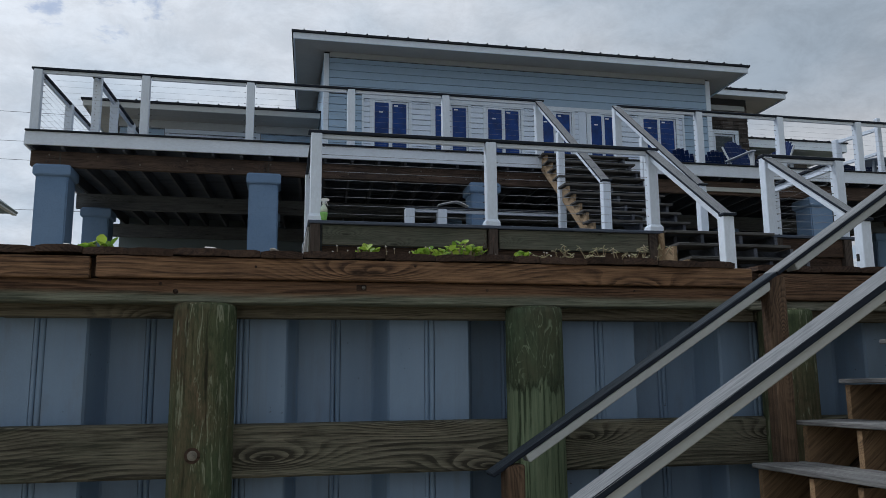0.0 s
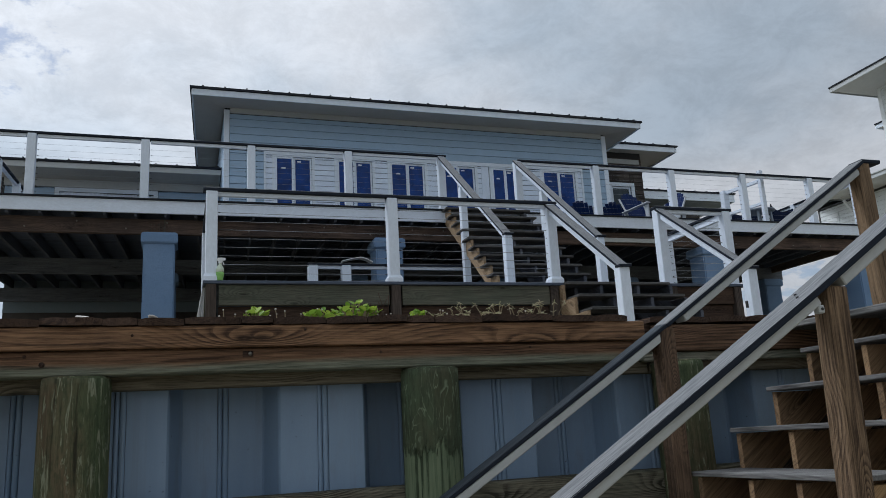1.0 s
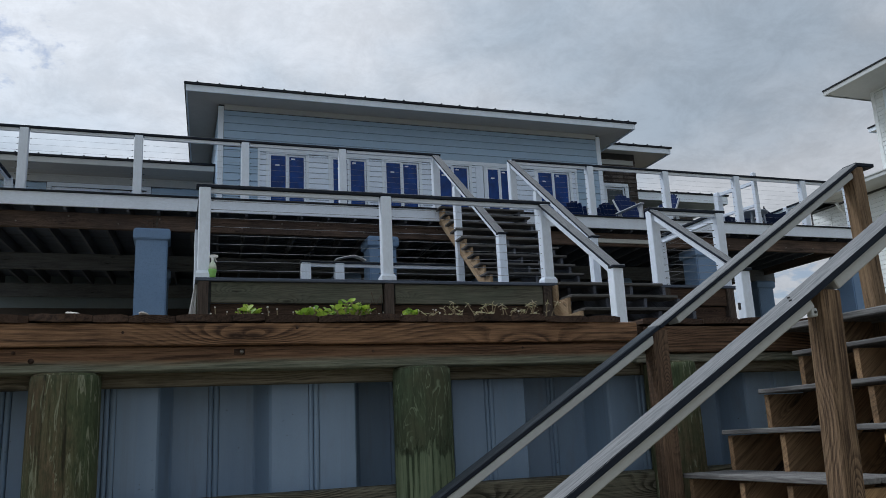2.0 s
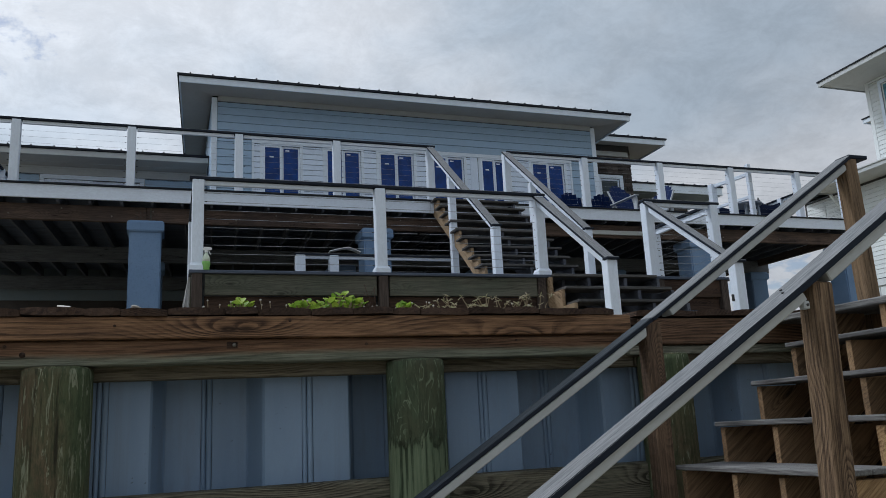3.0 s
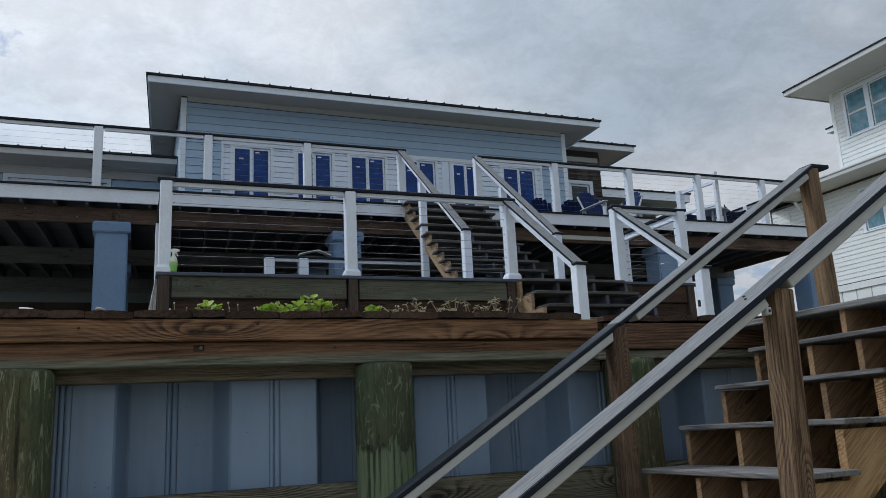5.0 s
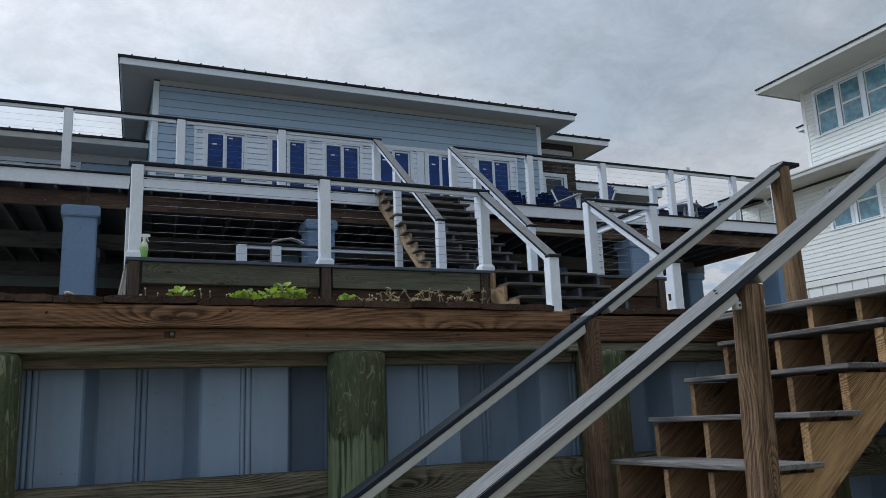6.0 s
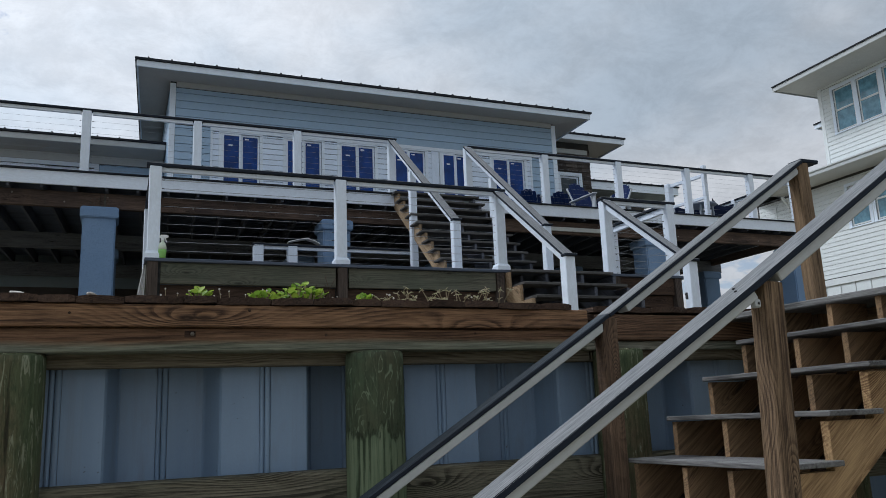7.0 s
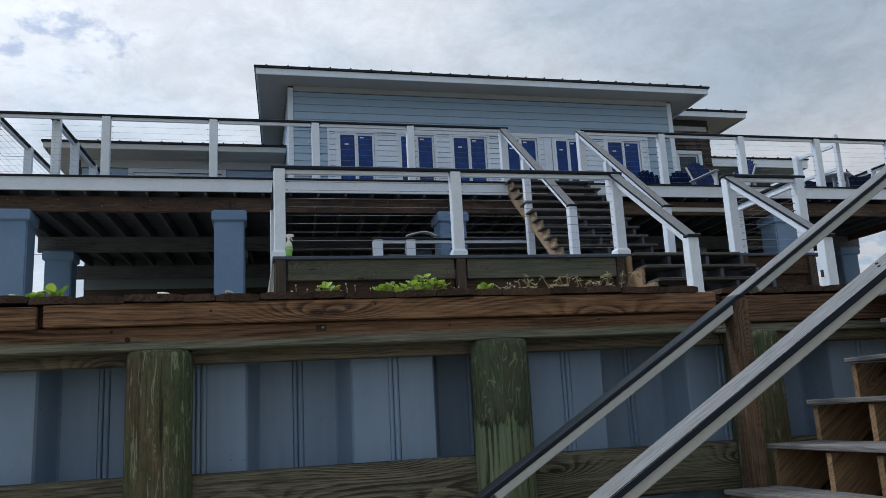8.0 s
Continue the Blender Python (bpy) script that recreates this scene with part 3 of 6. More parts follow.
def build_wales():
    for x0, x1, dz in ((-5.0, -1.86, 0.0), (-1.84, -0.31, 0.008), (-0.30, 1.21, 0.0), (1.22, 2.60, -0.012), (2.61, 4.1, -0.015), (4.12, 9.0, -0.012)):
        block("wale", x0, x1, 3.70, 3.84, 1.175 + dz, 1.405 + dz, WOOD_WALE, bulkhead, bevel=0.01)
        block("wale", x0, x1, 3.70, 3.84, 0.18 + dz, 0.40 + dz, WOOD_WALE, bulkhead, bevel=0.01)
    for x0, x1 in ((-5.0, -1.2), (-1.19, 2.45), (2.46, 9.0)):
        block("wale", x0, x1, 3.735, 3.84, 1.885, 2.09, WOOD_WEATHERED, bulkhead, bevel=0.006)
    # face boards of the cap, two courses
    for x0, x1, dz in ((-5.0, -0.792, -0.006), (-0.768, 2.36, 0.0)):
        block("face_board", x0, x1, 3.585, 3.625, 2.045 + dz, 2.140 + dz, WOOD_CAP, bulkhead, "reddish-brown oiled face board", 0.005)
    # darker copy of the fir paints this board's shade behind the stair
    block("face_board", 2.47, 9.0, 3.665, 3.705, 1.99, 2.13, WOOD_CAPDARK, bulkhead, "oiled face board in a darker, shade-toned brown", 0.005)
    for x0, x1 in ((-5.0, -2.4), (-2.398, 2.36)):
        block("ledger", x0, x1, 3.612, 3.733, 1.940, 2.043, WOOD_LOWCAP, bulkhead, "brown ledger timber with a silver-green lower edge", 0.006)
    block("ledger", 2.40, 9.0, 3.69, 3.735, 1.940, 1.986, WOOD_LEDGER, bulkhead, "grey-green weathered ledger", 0.005)
    block("bed_board", -5.0, 2.38, 3.67, 4.06, 2.10, 2.139, WOOD_DARK, bulkhead, "", 0.003)
    block("bed_board", 2.39, 9.0, 3.72, 4.06, 2.10, 2.139, WOOD_DARK, bulkhead, "", 0.003)
    block("backing_board", -1.2, 0.0, 3.630, 3.66, 2.05, 2.138, WOOD_DARK, bulkhead, "", 0.003)
    # bolts in the lower face board; a thin dark block imitates the shaded recess
    for x, z in ((0.375, 2.016),):
        p = block("bolt_pocket", x - 0.024, x + 0.022, 3.6095, 3.613, z - 0.014, z + 0.013, WOOD_DARK, bulkhead, "dark block standing in for a shaded bolt pocket", 0.002)
        rod("bolt", (x + 0.008, 3.612, z), (x + 0.008, 3.604, z), 0.009, NUT, p, sides=8)
    # knocked-out knots and small bolt holes, as dark discs imitating their inner shade
    for x, z, r in ((-0.44, 1.9885, 0.012), (-0.505, 2.022, 0.008), (0.97, 2.012, 0.007), (1.72, 2.02, 0.006), (0.62, 2.118, 0.007), (-0.1, 2.10, 0.006)):
        y = 3.6105 if z < 2.043 else 3.5835
        rod("knot_hole", (x, y + 0.003, z), (x, y, z), r, WOOD_DARK, bulkhead, "dark disc standing in for a shaded hole", sides=10)


build_wales()


def cap_plank(w, seed):
    """A short cap plank laid across the wall, its front end worn round and ragged."""
    bm = bmesh.new()
    add_box(bm, 0, 0.60, -w / 2, w / 2, -0.016, 0.016)
    bmesh.ops.subdivide_edges(bm, edges=[e for e in bm.edges if abs(e.verts[0].co.y - e.verts[1].co.y) > 0.01], cuts=4, use_grid_fill=True)
    for v in bm.verts:
        e = abs(v.co.y) / (w / 2)
        if v.co.x < 0.1:
            v.co.x += 0.012 * e ** 6 + 0.010 * noise.noise((v.co.y * 12 + seed * 7, v.co.z * 20, seed))
        v.co.z += 0.006 * noise.noise((v.co.x * 3 + seed, v.co.y * 9, seed * 3)) - (0.004 * e ** 8 if v.co.z > 0 else -0.003 * e ** 8)
    return mesh_of(bm, WOOD_DARK, "cap_plank")


def build_cap_planks():
    rng = random.Random(4)
    kinds = [[cap_plank(w, s * 1.7 + w * 9) for s in range(4)] for w in (0.135, 0.185, 0.235)]
    widths = (0.135, 0.185, 0.235)
    x = -5.0
    while x < 9.0:
        k = rng.choice((0, 1, 1, 2, 2))
        w = widths[k]
        if not (2.20 < x + w / 2 < 2.42):
            y = 3.572 + rng.uniform(-0.008, 0.012) + (0.08 if x > 2.4 else 0)
            z = 2.158 + rng.uniform(-0.003, 0.004)
            m = axes((x + w / 2, y, z), (x + w / 2 + rng.uniform(-0.008, 0.008), y + 1, z))
            place(new("cap_plank", rng.choice(kinds[k])), m, bulkhead)
        x += w + rng.uniform(0.001, 0.003)


def pile(x, y, r, seed, bolt, mat):
    p = thing("timber_pile", (x, y, -0.5), "round timber pile with green algae and flaking streaks", "piling", "bulkhead piles")
    bm = bmesh.new()
    rings = [(r * 1.04, -0.5)] + [(r * (1.02 - 0.02 * z / 2), z) for z in [i * 0.12 for i in range(0, 16)]] + [(r, 1.90), (r * 0.985, 1.928)]
    lathe(bm, rings, 0, 0, 28, 0.035, seed)
    part("shaft", bm, mat, p, smooth=True, m=Matrix.Translation((x, y, 0)))
    bm = bmesh.new()
    lathe(bm, [(r * 0.985, 1.9285), (r * 0.93, 1.937)], 0, 0, 28, 0.035, seed)
    part("sawn_head", bm, mat, p, "sawn top of the pile", m=Matrix.Translation((x, y, 0)))
    if bolt:
        bm = bmesh.new()
        o = Vector((x - 0.02, y - r + 0.003, 1.292))
        bmesh.ops.create_cone(bm, cap_ends=True, segments=18, radius1=0.022, radius2=0.021, depth=0.008)
        bmesh.ops.create_cone(bm, cap_ends=True, segments=6, radius1=0.017, radius2=0.016, depth=0.018, matrix=Matrix.Translation((0, 0, 0.011)))
        bmesh.ops.create_cone(bm, cap_ends=True, segments=10, radius1=0.009, radius2=0.009, depth=0.02, matrix=Matrix.Translation((0, 0, 0.026)))
        # flat dark disc paints the shade of the bored recess
        hole = bmesh.new()
        bmesh.ops.create_cone(hole, cap_ends=True, segments=18, radius1=0.034, radius2=0.033, depth=0.005)
        part("counterbore", hole, WOOD_DARK, p, "dark disc standing in for the shaded recess round the bolt", m=Matrix.Translation(o + Vector((0, -0.0005, 0))) @ pose(0, 0, 0, 90, 0, 0))
        part("bolt", bm, NUT, p, "galvanised washer and nut", m=Matrix.Translation(o) @ pose(0, 0, 0, 90, 0, 0))
    return p


for px_, r_, s_, b_, m_ in ((-1.82, 0.14, 9.0, False, PILE), (-0.315, 0.135, 1.3, True, PILE), (1.217, 0.136, 5.1, False, PILE_BARE),
                            (2.585, 0.135, 7.7, False, PILE), (4.1, 0.135, 2.2, False, PILE)):
    pile(px_, 3.675, r_, s_, b_, m_)

# ---------------------------------------------------------------- beach stair, climbing along the bulkhead
S_RUN, S_RISE = 0.238, 0.182
stair = thing("beach_stair", (2.3, 2.8, 0), "open timber beach stair with grey treads and rails", "stairs")


def build_beach_stair():
    n0 = -7
    for k in range(n0, 5):
        x, z = 2.318 + S_RUN * k, 1.397 + S_RISE * k
        if k == 4:
            break
        # two boards a tread
        for x0, x1 in ((x, x + 0.138), (x + 0.143, x + 0.282)):
            beam("tread", ((x0 + x1) / 2, 2.30, z + 0.006), ((x0 + x1) / 2, 3.27, z - 0.006), x1 - x0, 0.021, WOOD_TREAD, stair, "", bevel=0.003)
    # outer stringer in plain pine; inner ones carry their shade in the colour
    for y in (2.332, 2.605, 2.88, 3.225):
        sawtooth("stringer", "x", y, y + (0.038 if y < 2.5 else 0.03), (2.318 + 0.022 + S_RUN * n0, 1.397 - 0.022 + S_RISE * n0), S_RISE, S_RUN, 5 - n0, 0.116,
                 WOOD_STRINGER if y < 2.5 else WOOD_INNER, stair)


    # added boarding along the stringers' underside, dark to imitate shade behind the treads
    th = math.atan2(S_RISE, S_RUN)
    drop = 0.116 / math.cos(th)
    a = Vector((2.318 + 0.022 + S_RUN * n0 + 0.0, 0, 1.397 - 0.036 + S_RISE * (n0 - 1) - drop))
    b = Vector((2.318 + 0.022 + S_RUN * 5, 0, 1.397 - 0.036 + S_RISE * 4 - drop))
    n = Vector((math.sin(th), 0, -math.cos(th))) * 0.014
    y = 2.40
    while y < 3.2:
        o = Vector((0, y + 0.065, 0))
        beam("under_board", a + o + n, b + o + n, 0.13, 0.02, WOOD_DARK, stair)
        y += 0.133


build_beach_stair()


def sloped_rail(a, b, parent, cap_w, cap_t, sub_h, cap_mat, sub_mat, over=(0.0, 0.0), sub_in=(0.05, 0.05), sub_t=0.038, names=("cap_rail", "sub_rail")):
    """A flat cap on an upright board. a, b: points on the underside of the cap."""
    a, b = Vector(a), Vector(b)
    d = (b - a).normalized()
    u = Vector((0, 0, 1))
    n = (u - d * d.dot(u)).normalized()
    if cap_mat:
        beam(names[0], a - d * over[0] + n * cap_t / 2, b + d * over[1] + n * cap_t / 2, cap_w, cap_t, cap_mat, parent)
    o = -n * (sub_h / 2 + 0.001)
    beam(names[1], a + d * sub_in[0] + o, b - d * sub_in[1] + o, sub_t, sub_h, sub_mat, parent)


def bent_cap(points, y, w, t, over, material, parent):
    """A flat cap following two slopes in one piece. points: (x, z) on its underside, lowest first."""
    a, b = points[0], points[-1]
    th = math.atan2(b[1] - a[1], b[0] - a[0])
    c, s_ = math.cos(th), math.sin(th)
    loc = [((x - a[0]) * c + (z - a[1]) * s_, -(x - a[0]) * s_ + (z - a[1]) * c) for x, z in points]
    slope = (loc[1][1] - loc[0][1]) / (loc[1][0] - loc[0][0])
    loc[0] = (loc[0][0] - over, loc[0][1] - over * slope)
    bm = bmesh.new()
    rings = [[bm.verts.new((u, dy, v + dv)) for dy, dv in ((-w / 2, 0), (w / 2, 0), (w / 2, t), (-w / 2, t))] for u, v in loc]
    for p, q in zip(rings, rings[1:]):
        for i in range(4):
            bm.faces.new((p[i], p[(i + 1) % 4], q[(i + 1) % 4], q[i]))
    bm.faces.new(rings[0]); bm.faces.new(rings[-1][::-1])
    edges = [e for e in bm.edges if abs(e.verts[0].co.x - e.verts[1].co.x) > 0.1]
    bmesh.ops.bevel(bm, geom=edges, offset=0.004, segments=2, affect="EDGES")
    part("cap_rail", bm, material, parent, m=axes((a[0], y, a[1]), (b[0], y, b[1])))


def build_beach_rails():
    for yc, low, mid, top in ((3.295, (0.98, 1.254), (2.27, 2.060), (3.64, 2.952)), (2.195, (0.72, 1.158), (2.14, 2.030), (3.66, 2.995))):
        for i, (a, b) in enumerate(((low, mid), (mid, top))):
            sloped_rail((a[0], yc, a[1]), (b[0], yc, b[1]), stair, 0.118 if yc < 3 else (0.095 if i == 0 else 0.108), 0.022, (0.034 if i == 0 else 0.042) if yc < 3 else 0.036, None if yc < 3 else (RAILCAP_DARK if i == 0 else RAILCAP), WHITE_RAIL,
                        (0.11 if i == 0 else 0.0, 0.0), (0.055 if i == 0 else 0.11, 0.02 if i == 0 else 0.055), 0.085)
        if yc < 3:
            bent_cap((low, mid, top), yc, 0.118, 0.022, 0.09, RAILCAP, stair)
    # short level cap on the top posts
    for yc, x, z in ((3.295, 3.64, 2.944), (2.195, 3.66, 2.99)):
        block("cap_rail", x - 0.012, x + 0.12, yc - 0.05, yc + 0.05, z + 0.010, z + 0.032, RAILCAP, stair)
    br = block("rail_bracket", 2.122, 2.146, 2.150, 2.18, 1.957, 1.985, WHITE_RAIL, stair, "small white rail bracket", 0.004)
    rod("screw", (2.133, 2.1505, 1.971), (2.133, 2.147, 1.971), 0.005, WIRE, br, sides=8)
    for x, y in ((2.075, 2.19), (2.10, 2.225)):
        z = 2.030 + (x - 2.14) * 0.614 + 0.0225 / math.cos(math.atan(0.614))
        rod("screw", (x, y, z - 0.004), (x - 0.002, y, z + 0.0032), 0.005, WIRE, stair, "dark screw head", sides=8)
    # posts stand a little out of plumb: x of the foot and of the head
    for y0, xf, xh, z1 in ((3.25, 0.94, 0.94, 1.245), (3.25, 2.225, 2.225, 2.06), (3.25, 3.65, 3.60, 2.955), (2.155, 0.67, 0.67, 1.13), (2.155, 2.08, 2.178, 2.052), (2.155, 3.62, 3.62, 2.998)):
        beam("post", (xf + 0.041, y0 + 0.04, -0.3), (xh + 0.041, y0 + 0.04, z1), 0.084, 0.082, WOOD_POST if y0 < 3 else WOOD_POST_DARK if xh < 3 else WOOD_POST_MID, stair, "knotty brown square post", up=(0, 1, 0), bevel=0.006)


build_beach_rails()


def build_landing():
    ld = thing("stair_landing", (3.5, 2.8, 0), "grey timber landing at the stair head, with an added seaward run", "landing")
    x = 3.268
    # boards from y -2.6 are an unseen addition to shade the bulkhead
    while x < 7.0:
        block("deck_board", x, x + 0.138, 2.30 if x < 3.4 else -2.6, 3.66, 2.090, 2.124, WOOD_TREAD, ld, "", 0.006)
        x += 0.144
    block("rim_board", 3.32, 7.0, 2.33, 2.37, 1.86, 2.088, WOOD_POST, ld)
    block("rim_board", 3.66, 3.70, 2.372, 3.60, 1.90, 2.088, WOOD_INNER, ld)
    for x0 in (4.6, 6.85):
        for y0 in (-2.4, 0.0, 2.38):
            block("post", x0, x0 + 0.09, y0, y0 + 0.09, -0.3, 2.088, WOOD_POST, ld)


build_landing()
build_cap_planks()

# ---------------------------------------------------------------- railing pieces
def rail_post(parent, x, y, z0, z1, w=0.14, skirt=True):
    p = block("post", x - w / 2, x + w / 2, y - w / 2, y + w / 2, z0, z1, WHITE, parent, "white sleeved post", 0.006)
    if skirt:
        bm = bmesh.new()
        s = w / 2 + 0.022
        prof = [(s, z0), (s, z0 + 0.045), (w / 2 + 0.004, z0 + 0.075)]
        loops = []
        for r, z in prof:
            loops.append([bm.verts.new((x + a * r, y + b * r, z)) for a, b in ((-1, -1), (1, -1), (1, 1), (-1, 1))])
        for la, lb in zip(loops, loops[1:]):
            for i in range(4):
                bm.faces.new((la[i], la[(i + 1) % 4], lb[(i + 1) % 4], lb[i]))
        bm.faces.new(loops[0]); bm.faces.new(loops[-1])
        part("skirt", bm, WHITE, p)
    return p


def level_rail(parent, a, b, z, inset=0.07, sub=0.046, cap_w=0.115):
    """White sub-rail under a thin dark cap between a and b; z is the top."""
    (x0, y0), (x1, y1) = a, b
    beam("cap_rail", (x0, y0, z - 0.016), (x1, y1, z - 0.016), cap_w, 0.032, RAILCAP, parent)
    d = Vector((x1 - x0, y1 - y0, 0)).normalized() * inset
    beam("sub_rail", (x0 + d.x, y0 + d.y, z - 0.034 - sub / 2), (x1 - d.x, y1 - d.y, z - 0.034 - sub / 2), 0.045, sub, WHITE, parent)


def cables(parent, a, b, z0, z1, count, r=0.0025):
    for i in range(count):
        z = z0 + (z1 - z0) * i / (count - 1)
        c = rod("cable", (a[0], a[1], z), (b[0], b[1], z), r, STEEL, parent, sides=5)
        d = (Vector((b[0], b[1], 0)) - Vector((a[0], a[1], 0))).normalized() * 0.022
        for p, s in ((a, 1), (b, -1)):
            rod("ferrule", (p[0], p[1], z), (p[0] + s * d.x, p[1] + s * d.y, z), 0.0045, WIRE, c, sides=6)


# ---------------------------------------------------------------- lower deck
LZ = 3.215
SIDE_Y = 9.42
lower = thing("lower_deck", (3.4, 9.8, GZ), "raised timber deck with white posts and cable rails", "deck")


def build_lower_deck():
    y = 8.02
    while y < 11.75:
        block("deck_board", 0.28, 6.72, y, y + 0.138, LZ - 0.032, LZ, WOOD_SLATE, lower, "", 0.004)
        y += 0.144
    # rim boards, two courses, and low plank skirt
    for x0, x1 in ((0.43, 2.17), (2.31, 4.035), (5.69, 6.52)):
        # right segment takes the dark wood to imitate the darkness under the deck
        block("rim_board", x0, x1, 8.055, 8.095, LZ - 0.245, LZ - 0.036, WOOD_GREEN if x0 < 5 else WOOD_DARK, lower, "green-grey treated rim board" if x0 < 5 else "dark rim board", 0.004)
        block("skirt_board", x0, x1, 8.10, 8.14, LZ - 0.40, LZ - 0.252, WOOD_DARK, lower, "", 0.004)
        block("skirt_board", x0, x1, 8.10, 8.14, LZ - 0.56, LZ - 0.408, WOOD_DARK, lower, "", 0.004)
    for x in (0.29, 6.67):
        block("rim_board", x, x + 0.04, 8.14, 11.74, LZ - 0.245, LZ - 0.036, WOOD_GREEN, lower)
    # rear rim is dark to imitate the black shade behind the steps
    block("rim_board", 0.33, 6.67, 11.70, 11.74, LZ - 0.245, LZ - 0.036, WOOD_DARK, lower)
    x = 0.8
    while x < 6.5:
        block("joist", x, x + 0.04, 8.15, 11.69, LZ - 0.23, LZ - 0.036, WOOD_JOIST, lower)
        x += 0.6
    for x in (0.355, 2.24, 4.092, 5.66, 6.575):
        block("foot_post", x - 0.05, x + 0.05, 8.03, 8.14, GZ - 0.3, LZ - 0.034, WOOD_FOOT, lower, "dark weathered foot post")
        block("foot_post", x - 0.055, x + 0.055, 11.55, 11.66, GZ - 0.3, LZ - 0.036, WOOD_DARK, lower)
    top = LZ + 0.97
    for x in (0.355, 2.24, 4.14, 5.62, 6.575):
        rail_post(lower, x, 8.11, LZ, top - 0.033, 0.115, x < 5)
    level_rail(lower, (0.27, 8.11), (2.24, 8.11), top)
    level_rail(lower, (2.24, 8.11), (4.22, 8.11), top)
    level_rail(lower, (5.55, 8.11), (6.66, 8.11), top)
    for a, b in ((0.42, 2.17), (2.31, 4.10), (5.69, 6.5)):
        cables(lower, (a, 8.11), (b, 8.11), LZ + 0.09, top - 0.16, 9)
    # right side rail running back
    rail_post(lower, 6.6, SIDE_Y, LZ, top - 0.033, 0.12, False)
    level_rail(lower, (6.6, 8.17), (6.6, SIDE_Y + 0.06), top, 0.07, 0.08)
    cables(lower, (6.6, 8.18), (6.6, SIDE_Y - 0.06), LZ + 0.09, top - 0.16, 9, 0.0013)
    # left side rail running back
    rail_post(lower, 0.36, 9.85, LZ, top - 0.033, 0.12)
    level_rail(lower, (0.36, 8.19), (0.36, 9.9), top)
    cables(lower, (0.36, 8.2), (0.36, 9.79), LZ + 0.09, top - 0.16, 9)
    # rear rail
    for x in (1.92, 2.42):
        rail_post(lower, x, 11.6, LZ, top - 0.033, 0.14, False)
    level_rail(lower, (1.84, 11.6), (4.42, 11.6), top)
    for a, b in ((1.99, 2.35), (2.49, 4.13)):
        cables(lower, (a, 11.6), (b, 11.6), LZ + 0.09, top - 0.16, 9)


build_lower_deck()


def timber_flight(name, label, x0, x1, y_top, z_top, run, rise, count, parent_at, tread_mat, overhang=0.05, mids=1, first=1):
    """Open flight that comes down towards -y from a deck edge; first=0 adds a tread level with the deck."""
    st = thing(name, parent_at, label, "stairs")
    for k in range(first, count + 1):
        y, z = y_top - run * k, z_top - rise * k
        for a, b in ((y, y + 0.138), (y + 0.143, y + 0.281)):
            block("tread", x0 - overhang, x1 + overhang, a, b, z - 0.032, z, tread_mat, st, "", 0.005)
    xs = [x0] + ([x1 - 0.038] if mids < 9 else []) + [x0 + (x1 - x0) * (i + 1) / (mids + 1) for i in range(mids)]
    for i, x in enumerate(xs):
        # inner stringers take the shade-tinted joist wood; only the first is pale
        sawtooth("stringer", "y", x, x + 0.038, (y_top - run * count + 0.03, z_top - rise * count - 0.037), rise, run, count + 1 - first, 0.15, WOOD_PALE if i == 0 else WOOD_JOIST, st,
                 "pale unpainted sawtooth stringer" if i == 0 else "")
    return st


def flight_rail(st, x, top, low, z_low_floor, newel_w=0.15):
    """Sloped handrail from a top post to a capped newel. top, low: (y, z of the cap's underside)."""
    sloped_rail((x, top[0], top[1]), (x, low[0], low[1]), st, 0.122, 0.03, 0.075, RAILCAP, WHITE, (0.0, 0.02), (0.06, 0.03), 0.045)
    block("newel_cap", x - newel_w / 2 - 0.012, x + newel_w / 2 + 0.012, low[0] - newel_w / 2 - 0.03, low[0] + 0.01, low[1] - 0.011, low[1] + 0.014, RAILCAP, st, "dark newel cap", 0.004)
    block("newel", x - newel_w / 2, x + newel_w / 2, low[0] - newel_w / 2, low[0] + newel_w / 2, z_low_floor, low[1] - 0.012, WHITE, st, "white sleeved newel post", 0.006)


lower_steps = timber_flight("lower_steps", "weathered open steps with pale stringers and white rails", 4.155, 5.60, 8.21, LZ + 0.187, 0.265, 0.187, 6, (4.9, 7, GZ), WOOD_OLDTREAD, -0.045, 2)
for x_ in (4.135, 5.62):
    flight_rail(lower_steps, x_, (8.10, LZ + 0.925), (6.65, LZ - 0.11), GZ - 0.05, 0.112)

latch = block("latch", 5.472, 5.496, 6.570, 6.5935, 2.686, 2.756, WIRE, lower_steps, "black gate latch", 0.004)

# ---------------------------------------------------------------- upper deck
UZ = 5.262
X0, X1 = -3.70, 13.38
upper = thing("upper_deck", (4.8, 14, GZ), "elevated timber deck with white fascia, posts and cable rails", "deck")


